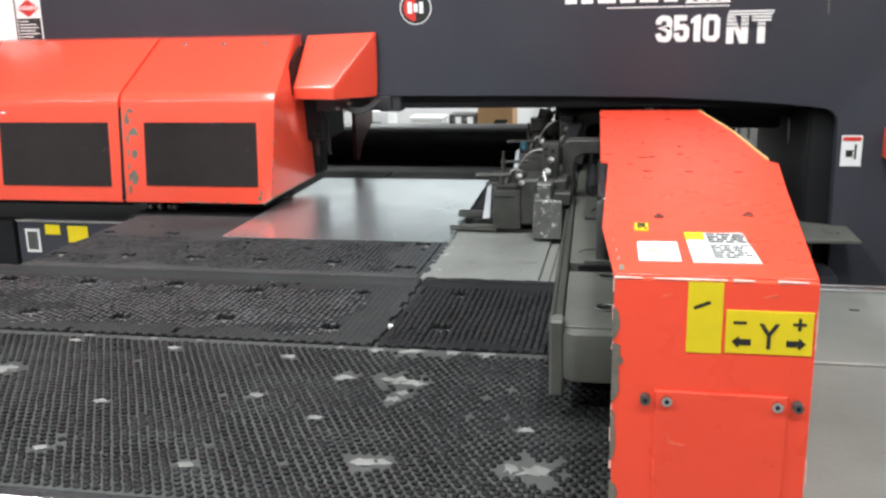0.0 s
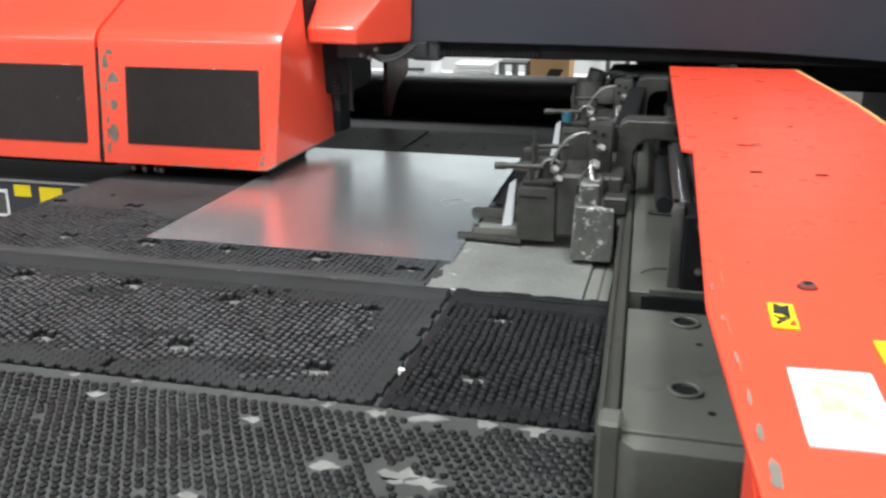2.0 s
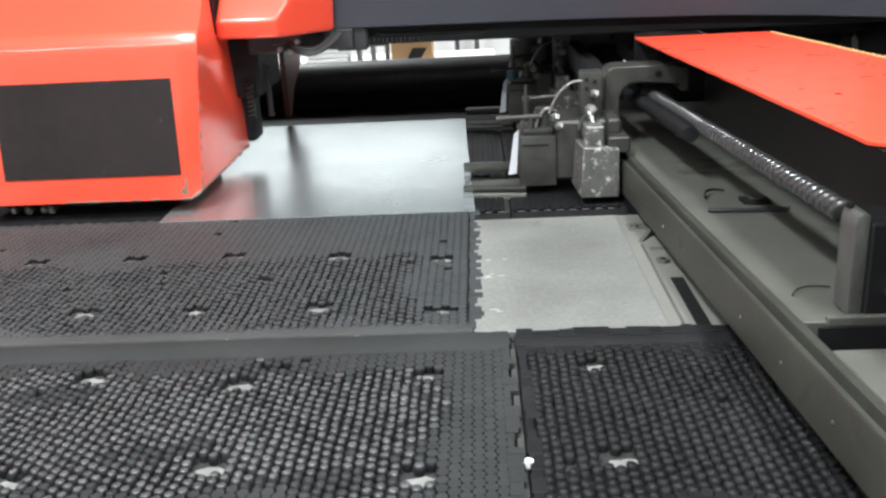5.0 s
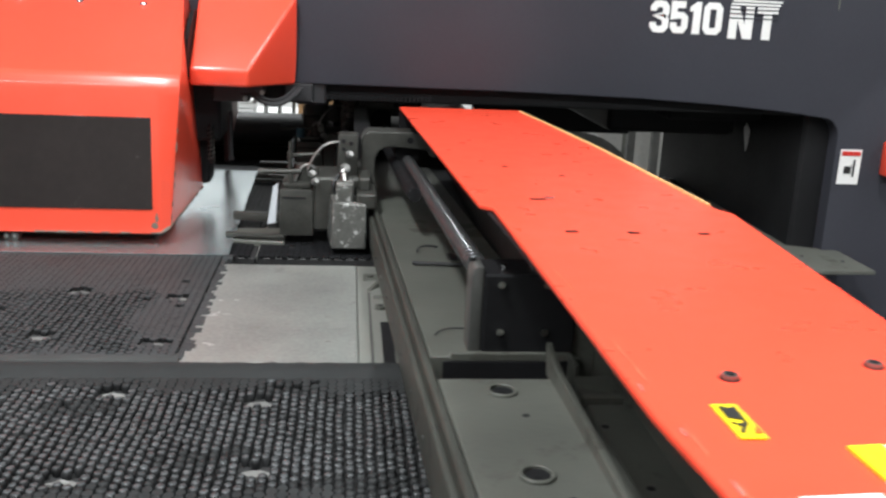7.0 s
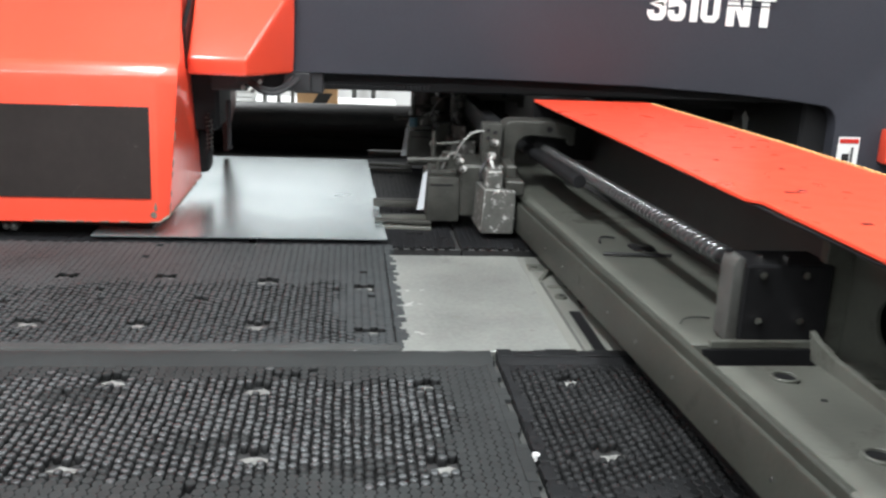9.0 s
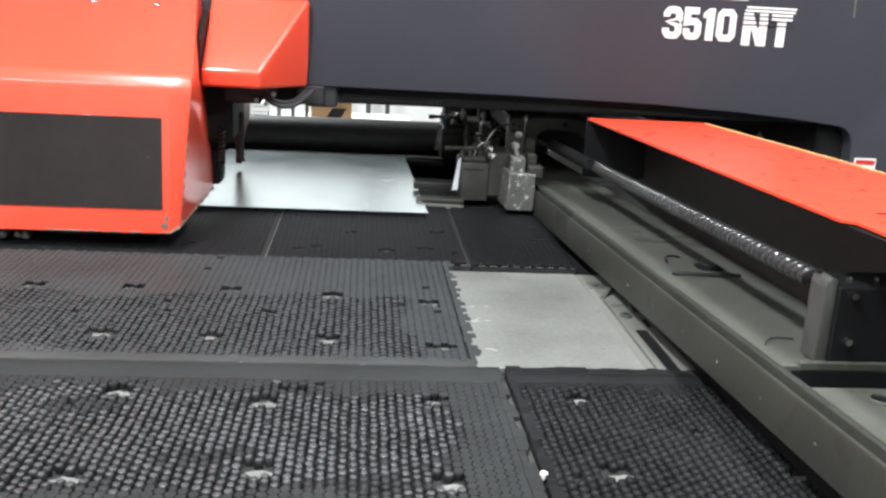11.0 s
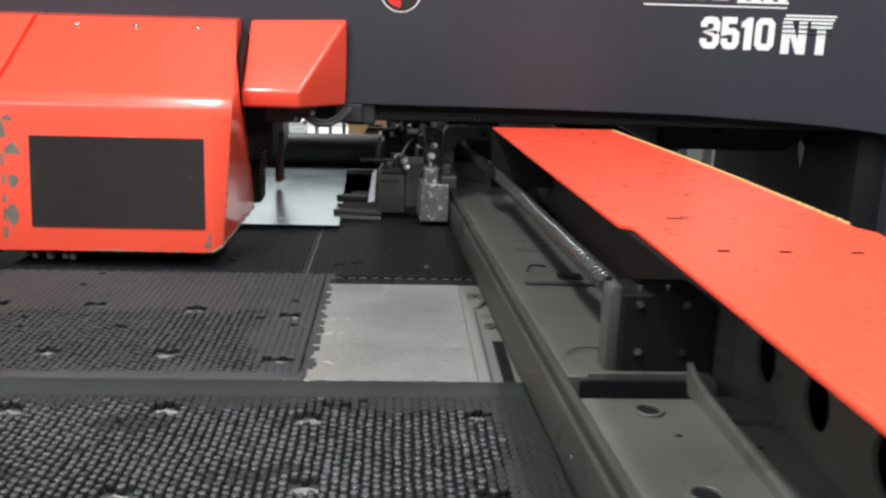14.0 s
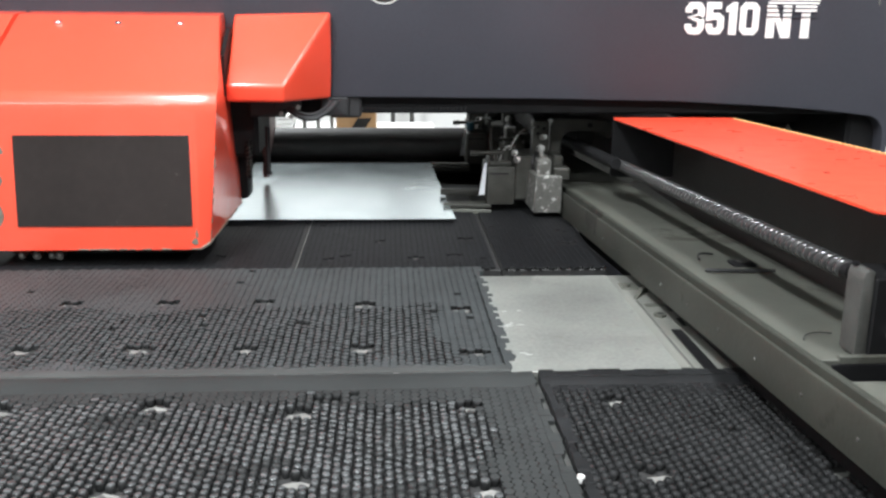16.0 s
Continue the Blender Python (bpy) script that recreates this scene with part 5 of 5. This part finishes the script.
fitted("axis_letter", "Y", BLACK_INK, axis_label, -0.1015, -0.0815, 1.2475, 1.2745, YL, "", 0.001)
part("minus_sign", box(B(), -0.127, -0.114, YL - 0.0006, YL + 0.001, 1.2735, 1.2763), BLACK_INK, axis_label)
bm = B()
box(bm, -0.0685, -0.0555, YL - 0.0006, YL + 0.001, 1.2735, 1.2763)
box(bm, -0.0635, -0.0605, YL - 0.0008, YL + 0.001, 1.2685, 1.2815)
part("plus_sign", bm, BLACK_INK, axis_label)
bm = prism(B(), [(-0.128, 1.254), (-0.121, 1.2605), (-0.121, 1.2572), (-0.109, 1.2572), (-0.109, 1.2508), (-0.121, 1.2508), (-0.121, 1.2475)], "y", YL - 0.0006, YL + 0.001)
part("arrow", bm, BLACK_INK, axis_label)
bm = prism(B(), [(-0.055, 1.254), (-0.062, 1.2475), (-0.062, 1.2508), (-0.074, 1.2508), (-0.074, 1.2572), (-0.062, 1.2572), (-0.062, 1.2605)], "y", YL - 0.0006, YL + 0.001)
part("arrow", bm, BLACK_INK, axis_label)

# ---- carriage with clamps (built where the sheet's near edge lies at y = 2.19) ----
carriage = thing("sheet_carriage", (-0.45, 2.6, 0.97), "grey sheet carriage with two clamps and bright fittings", "machine carriage")


def clamp(dy):
    c = []
    y0 = 2.335 + dy
    # lower jaw and upper jaw reach out to the sheet's edge
    part("lower_jaw", prism(B(), [(-0.755, y0 + 0.004), (-0.60, y0 - 0.012), (-0.60, y0 + 0.13), (-0.735, y0 + 0.12)], "z", 0.944, 0.9585, 0.002), GREY if dy < 0.1 else CLAMP, carriage, "flat grey jaw plate under the sheet")
    part("upper_jaw", prism(B(), [(-0.745, y0 + 0.010), (-0.60, y0 - 0.006), (-0.60, y0 + 0.028), (-0.745, y0 + 0.032)], "z", 0.9632, 0.974, 0.004, 2), CLAMP, carriage, "grey upper jaw bar")
    part("upper_jaw", prism(B(), [(-0.745, y0 + 0.165), (-0.60, y0 + 0.15), (-0.60, y0 + 0.19), (-0.745, y0 + 0.195)], "z", 0.968, 0.988, 0.004, 2), CLAMP, carriage)
    body = part("clamp_body", box(B(), -0.612, -0.530, y0, y0 + 0.17, 0.972, 1.088, 0.005, 2), CLAMP, carriage, "dull grey clamp body")
    part("clamp_slot", box(B(), -0.606, -0.548, y0 - 0.001, y0 + 0.004, 1.066, 1.070), BLACK, body)
    part("clamp_cap", box(B(), -0.604, -0.536, y0 + 0.015, y0 + 0.15, 1.088, 1.104, 0.006, 2), CLAMP, body)
    part("white_tag", hull(B(), [(-0.640, y0 - 0.015, 1.005), (-0.622, y0 - 0.005, 1.005), (-0.620, y0 + 0.002, 1.005), (-0.638, y0 - 0.008, 1.005)], [(-0.626, y0 - 0.012, 1.098), (-0.616, y0 - 0.005, 1.105), (-0.614, y0 + 0.002, 1.105), (-0.624, y0 - 0.005, 1.098)]), TAGW, carriage, "white plastic tag")
    bm = hull(B(), [(-0.484, y0 - 0.095, 0.966), (-0.402, y0 - 0.095, 0.966), (-0.402, y0 + 0.02, 0.966), (-0.496, y0 + 0.02, 0.975)], [(-0.480, y0 - 0.095, 1.080), (-0.402, y0 - 0.095, 1.076), (-0.402, y0 + 0.02, 1.076), (-0.490, y0 + 0.02, 1.080)], 0.003)
    box(bm, -0.474, -0.432, y0 - 0.080, y0 + 0.02, 1.072, 1.122, 0.004)
    part("front_block", bm, SPECKLED, carriage, "grey block with flaked white paint")
    part("side_block", box(B(), -0.426, -0.378, y0 - 0.085, y0 + 0.05, 1.062, 1.098, 0.004), CLAMP, carriage)
    part("side_bracket", box(B(), -0.420, -0.392, y0 - 0.04, y0 + 0.09, 1.096, 1.128, 0.004), CLAMP, carriage)
    part("back_block", box(B(), -0.530, -0.410, y0 + 0.0, y0 + 0.16, 0.985, 1.12, 0.006), CLAMP, carriage)
    up = part("manifold", box(B(), -0.472, -0.422, y0 + 0.04, y0 + 0.09, 1.10, 1.222, 0.006, 2), CLAMP, carriage, "valve manifold with ports")
    for x, z in ((-0.458, 1.205), (-0.440, 1.200), (-0.458, 1.185)):
        part("port", rod(B(), (x, y0 + 0.037, z), (x, y0 + 0.042, z), 0.005, 10), BLACK, up)
    rodb = B()
    rod(rodb, (-0.650, y0 + 0.02, 1.128), (-0.56, y0 + 0.02, 1.130), 0.0065)
    rod(rodb, (-0.664, y0 + 0.02, 1.127), (-0.640, y0 + 0.02, 1.128), 0.0085)
    rod(rodb, (-0.587, y0 + 0.02, 1.10), (-0.587, y0 + 0.02, 1.128), 0.006)
    part("lever", rodb, CLAMP, carriage, "thin steel lever")
    bm = rod(B(), (-0.555, y0 + 0.045, 1.10), (-0.555, y0 + 0.045, 1.145), 0.02)
    box(bm, -0.575, -0.52, y0 + 0.03, y0 + 0.10, 1.10, 1.13, 0.004)
    part("cylinder", bm, CLAMP, carriage)
    bm = rod(B(), (-0.592, y0 + 0.10, 1.10), (-0.592, y0 + 0.10, 1.165), 0.006)
    rod(bm, (-0.592, y0 + 0.10, 1.150), (-0.592, y0 + 0.10, 1.162), 0.009, 6)
    rod(bm, (-0.592, y0 + 0.10, 1.19), (-0.592, y0 + 0.10, 1.165), 0.004)
    part("pin", bm, CLAMP, carriage)
    part("arm_rod", rod(B(), (-0.600, y0 + 0.13, 1.150), (-0.520, y0 + 0.13, 1.155), 0.005), CLAMP, carriage)
    for k, (x, y, z, r) in enumerate(((-0.446, y0 + 0.036, 1.172, 0.013), (-0.456, y0 + 0.02, 1.140, 0.017), (-0.536, y0 + 0.01, 1.128, 0.013), (-0.528, y0 + 0.01, 1.108, 0.013))):
        bm = rod(B(), (x, y, z), (x + 0.004, y - 0.018, z + 0.004), r * 0.75, 6)
        rod(bm, (x + 0.003, y - 0.015, z + 0.003), (x + 0.007, y - 0.028, z + 0.008), r * 0.45, 12)
        part("hose_fitting", bm, DULL_STEEL, carriage, "bright hose fitting")
    bm = B()
    for k in range(6):
        rod(bm, (-0.458 + 0.002 * k, y0 - 0.02 - 0.007 * k, 1.140 - 0.008 * k), (-0.457 + 0.002 * k, y0 - 0.023 - 0.007 * k, 1.136 - 0.008 * k), 0.0095, 10)
    rod(bm, (-0.458, y0 - 0.016, 1.142), (-0.446, y0 - 0.062, 1.096), 0.007, 8)
    part("coil_fitting", bm, DULL_STEEL, carriage, "bright coiled fitting")
    part("hose", hose(B(), arc((-0.575, y0 + 0.02, 1.105), (-0.56, y0 + 0.02, 1.165), (-0.528, y0 + 0.03, 1.138), 10), 0.0035), DULL_STEEL, carriage, "thin pale hose")
    part("hose", hose(B(), arc((-0.545, y0 + 0.02, 1.135), (-0.515, y0 + 0.03, 1.215), (-0.462, y0 + 0.045, 1.200), 12), 0.0032), DULL_STEEL, carriage)
    part("hose", hose(B(), arc((-0.476, y0 - 0.02, 1.085), (-0.492, y0 - 0.03, 1.11), (-0.462, y0 + 0.0, 1.135), 10), 0.004), RUBBER, carriage, "short black hose")
    # arched bracket over the screw
    pts = [(-0.414, 1.075), (-0.414, 1.205), (-0.406, 1.220), (-0.394, 1.226), (-0.275, 1.226), (-0.250, 1.222), (-0.222, 1.216), (-0.222, 1.165), (-0.240, 1.165), (-0.245, 1.182), (-0.335, 1.188), (-0.355, 1.186), (-0.370, 1.176), (-0.378, 1.160), (-0.380, 1.12), (-0.372, 1.075)]
    br = part("arch_bracket", prism(B(), pts, "y", y0 + 0.07, y0 + 0.15, 0.003), CLAMP, carriage, "grey arched bracket around the screw")
    part("bracket_hole", rod(B(), (-0.292, y0 + 0.0685, 1.206), (-0.292, y0 + 0.072, 1.206), 0.008, 14), BLACK, br)


clamp(0.0)
clamp(0.75)
part("tie_plate", box(B(), -0.43, -0.385, 2.49, 3.40, 1.14, 1.20, 0.004), BLACK, carriage, "long dark tie plate")
bm = rod(B(), (-0.555, 3.31, 1.0), (-0.555, 3.31, 1.195), 0.042, 14)
rod(bm, (-0.545, 3.31, 1.19), (-0.535, 3.31, 1.225), 0.026, 10)
box(bm, -0.60, -0.50, 3.28, 3.36, 1.06, 1.12, 0.012, 2)
box(bm, -0.53, -0.48, 3.26, 3.33, 1.13, 1.18, 0.010, 2)
part("air_valve", bm, GREY_DARK, carriage, "lumpy dark air valve")
bm = box(B(), -0.50, -0.30, 3.28, 3.42, 1.0, 1.235, 0.012, 2)
rod(bm, (-0.40, 3.27, 1.14), (-0.40, 3.29, 1.14), 0.055, 20)
part("drive_motor", bm, BLACK, carriage, "black drive motor at the back")
for k, x in enumerate((-0.51, -0.495, -0.475)):
    part("hose", hose(B(), arc((x, 3.27, 1.20), (x + 0.02 * k, 3.22, 1.25 - 0.01 * k), (x + 0.10, 3.28, 1.21), 10), 0.006), RUBBER, carriage)
part("teal_cap", rod(B(), (-0.60, 3.10, 1.10), (-0.60, 3.10, 1.13), 0.014, 12), TEAL, carriage, "teal cap")
part("screw_sleeve", rod(rod(B(), (sx(2.88), 2.080, sz(2.88)), (sx(3.85), 3.05, sz(3.85)), 0.0168, 16), (sx(2.80), 2.0, sz(2.80)), (sx(2.88), 2.081, sz(2.88)), 0.0150, 16, 0.0168), BLACK, carriage, "dark sleeve sliding on the screw")
part("nut_housing", rod(B(), (sx(2.44), 2.44, sz(2.44)), (sx(2.62), 2.62, sz(2.62)), 0.031, 20), BLACK, carriage, "black screw nut")

# ---- the sheet being worked ----
sheet_edge = [(-0.718, 2.190), (-0.722, 2.33), (-0.727, 2.345), (-0.724, 2.37), (-0.726, 2.44), (-0.731, 2.455), (-0.727, 2.48), (-0.730, 2.60), (-0.735, 2.615), (-0.732, 2.64), (-0.737, 2.80), (-0.742, 2.82), (-0.738, 2.84), (-0.748, 3.222), (-1.424, 3.222), (-1.411, 2.190)]
sheet = solid("metal_sheet", prism(B(), sheet_edge, "z", 0.9600, 0.9625), SHEET, "bright galvanised sheet held in the clamps", "metal sheet", origin=(-1.07, 2.7, 0.96))

# ---- behind the press ----
back = thing("rear_roller", (-0.9, 4.3, 0.0), "black roller guard behind the centre table", "roller")
part("roller", rod(B(), (-1.9, 4.28, 1.02), (-0.42, 4.28, 1.02), 0.066, 28), ROLLER, back, "black rubber roller")
part("guard", box(B(), -1.9, -0.3, 4.30, 4.36, 0.3, 0.98, 0.004), BLACK, back)
part("shelf", box(B(), -1.9, -0.2, 3.76, 4.30, 0.86, 0.90, 0.004), BLACK, back)
part("mount", box(B(), -0.45, -0.40, 4.2, 4.36, 0.3, 1.09, 0.004), BLACK, back)
# right-hand shelf, disc guard, side table
shelf = thing("side_shelf", (0.4, 3.2, 0.72), "grey metal shelf in the press throat", "shelf")
part("top_plate", prism(B(), [(0.08, 2.95), (0.655, 2.965), (0.655, 3.18), (0.518, 3.24), (0.518, 4.3), (0.08, 4.3)], "z", 0.850, 0.862, 0.002), GREY, shelf, "dull grey shelf plate")
part("support", box(B(), 0.12, 0.515, 3.0, 4.2, 0.70, 0.85, 0.004), BEAM, shelf)
for x, y in ((0.60, 3.05), (0.50, 3.10), (0.56, 3.3)):
    part("stud", rod(B(), (x, y, 0.862), (x, y, 0.866), 0.006, 10), STEEL, shelf)
disc = thing("drum_guard", (0.52, 6.05, 0.0), "grey-green rounded drum guard behind the press", "guard")
part("drum", rod(B(), (0.50, 5.9, 0.44), (0.50, 6.3, 0.44), 0.38, 48), GREY_DARK, disc, "flat grey round plate")
part("drum_foot", box(B(), 0.2, 0.8, 5.95, 6.25, 0.0, 0.3, 0.004), GREY_DARK, disc)
column = thing("steel_column", (0.98, 6.4, 0.0), "dark steel column by the white wall", "column", "steel columns")
part("shaft", box(B(), 0.955, 1.005, 6.38, 6.43, 0.0, 3.0, 0.003), GREY_DARK, column)
copy_thing(column, pose(1.21, 6.6, 0.0))
copy_thing(column, pose(1.48, 6.4, 0.0))
cab = thing("wall_cabinet", (1.15, 7.2, 0.0), "pale grey metal cabinet by the wall", "cabinet")
part("cabinet_body", box(B(), 0.80, 1.85, 7.1, 7.5, 0.0, 0.95, 0.006), GREY, cab)
for x in (0.82, 1.16, 1.50):
    part("cabinet_door", box(B(), x, x + 0.31, 7.085, 7.1, 0.08, 0.92, 0.003), CONCRETE, cab, "pale grey cabinet door")

side = thing("side_table", (1.0, 1.5, 0.0), "pale grey steel side table beyond the rail", "machine table")
part("rear_top", box(B(), 0.06, 1.7, 1.600, 2.06, 0.93, 0.95, 0.003), TABLE_STEEL, side, "pale grey steel table plate")
part("front_top", box(B(), 0.06, 1.7, 0.62, 1.592, 0.928, 0.948, 0.003), TABLE_STEEL, side, "pale grey steel table plate")
for dy in (0.0, 0.022, 0.044):
    part("edge_bar", box(B(), 0.06, 1.7, 2.062 + dy, 2.074 + dy, 0.90, 0.958 - 0.003 * (dy > 0), 0.002), STEEL, side, "bright edge bar")
part("body", box(B(), 0.10, 1.66, 0.66, 2.10, 0.0, 0.926, 0.01), BEAM, side)
for x, y in ((0.40, 1.93), (0.46, 1.76), (0.42, 1.68), (0.52, 1.82), (0.45, 1.5), (0.6, 1.4)):
    part("slot", box(B(), x - 0.010, x + 0.010, y - 0.004, y + 0.004, 0.94, 0.9508), BLACK, side)

lowbox = thing("control_box", (-2.03, 2.8, 0.6), "dark control box with yellow and white labels under the turret", "control box")
part("case", box(B(), -2.245, -1.80, 2.80, 2.858, 0.60, 0.905, 0.006, 2), BEAM, lowbox)
part("top_strip", box(B(), -2.245, -1.80, 2.795, 2.80, 0.902, 0.910), STEEL, lowbox, "bright top strip")
part("white_label", box(B(), -2.213, -2.157, 2.797, 2.80, 0.79, 0.876), WHITE, lowbox)
part("label_face", box(B(), -2.205, -2.165, 2.7955, 2.798, 0.80, 0.866), GREY_DARK, lowbox)
part("yellow_label", box(B(), -2.132, -2.074, 2.797, 2.80, 0.857, 0.893), YELLOW, lowbox)
part("yellow_label", box(B(), -2.043, -1.965, 2.797, 2.80, 0.83, 0.89), YELLOW, lowbox)
part("side_panel", box(B(), -2.60, -2.262, 2.80, 2.858, 0.60, 0.905, 0.006, 2), BLACK, lowbox)

# far bench with boxes against the white wall
bench = thing("work_bench", (-1.5, 6.9, 0.0), "pale work bench by the white wall", "bench")
part("top", box(B(), -3.2, -0.5, 6.6, 7.3, 0.70, 0.74, 0.004), WALLW, bench)
for x in (-3.1, -0.6):
    for y in (6.7, 7.2):
        part("leg", box(B(), x - 0.03, x + 0.03, y - 0.03, y + 0.03, 0, 0.70), GREY, bench)
carton = thing("carton", (-1.05, 6.8, 0.74), "brown cardboard carton on the bench", "carton")
part("carton_body", box(B(), -1.16, -0.90, 6.66, 6.95, 0.74, 1.02, 0.003), CARDBOARD, carton)
part("flap", hull(B(), [(-1.06, 6.655, 0.78), (-0.97, 6.655, 0.78), (-0.97, 6.66, 0.78), (-1.06, 6.66, 0.78)], [(-1.02, 6.60, 0.85), (-0.93, 6.60, 0.85), (-0.93, 6.605, 0.85), (-1.02, 6.605, 0.85)]), BLACK, carton)
tray = thing("paper_tray", (-1.6, 6.8, 0.74), "white paper tray with a stack of papers", "tray")
for k in range(4):
    part("paper_sheet", box(B(), -1.72 + 0.01 * k, -1.45 + 0.006 * k, 6.7, 6.95, 0.74 + 0.03 * k, 0.765 + 0.03 * k, 0.002), WHITE, tray)
part("tray_edge", box(B(), -1.74, -1.43, 6.69, 6.70, 0.74, 0.76), GREY, tray)
printer = thing("desk_printer", (-2.0, 6.85, 0.74), "pale desk printer on the bench", "printer")
part("body", box(B(), -2.12, -1.85, 6.7, 7.0, 0.74, 0.90, 0.012, 2), WALLW, printer)
part("slot", box(B(), -2.08, -1.90, 6.695, 6.70, 0.80, 0.82), GREY_DARK, printer)
rack = thing("wire_rack", (-1.3, 6.8, 0.74), "grey desk rack on the bench", "rack")
part("rack_shelf", box(B(), -1.38, -1.19, 6.7, 6.9, 0.86, 0.875), GREY_DARK, rack)
for x in (-1.375, -1.285, -1.195):
    part("rack_post", box(B(), x - 0.006, x + 0.006, 6.7, 6.9, 0.74, 0.86), GREY, rack)
pipe = thing("wall_pipes", (-0.5, 8.4, 0), "thin dark pipes on the white wall", "pipe")
for x in (-0.78, -0.62, 1.22, 1.32, 0.9):
    part("pipe", rod(B(), (x, 8.45, 0), (x, 8.45, 3.2), 0.02, 10), GREY_DARK, pipe)


# ---- motion ----
TX = [(0, .142), (0.5, .143), (0.75, .128), (1.0, .110), (1.3, .100), (3.2, .098), (5.25, .098), (5.4, .090), (5.5, .072), (6, -.075), (6.5, -.225), (7, -.375), (7.2, -.430), (7.36, -.453), (7.5, -.428), (7.6, -.402), (8, -.297), (8.5, -.150), (9, 0.0), (9.25, .075), (9.45, .112), (11.15, .113), (11.35, .085), (11.5, .038), (12, -.109), (12.5, -.264), (13, -.420), (13.15, -.450), (13.28, -.460), (13.4, -.435), (13.5, -.406), (14, -.253), (14.5, -.106), (15, .036), (15.2, .090), (15.35, .114), (15.5, .117), (16, .116)]
CY = [(0, .212), (0.5, .046), (0.8, .012), (1.0, .006), (3.4, .006), (5.15, .490), (7.2, .490), (7.5, .545), (9.3, .546), (11.15, 1.003), (16, 1.004)]


def follow(rows, t):
    return float(np.interp(t, [r[0] for r in rows], [r[1] for r in rows]))


def motions():
    both = sorted({r[0] for r in TX} | {r[0] for r in CY})
    for ob in (moving, rail):
        o = ORIGIN[ob.name]
        walk(ob, [(t, pose(o.x + x, o.y, o.z)) for t, x in TX])
    for ob in (carriage, sheet):
        o = ORIGIN[ob.name]
        walk(ob, [(t, pose(o.x + follow(TX, t) - 0.030 * follow(CY, t), o.y + follow(CY, t), o.z)) for t in both])


motions()
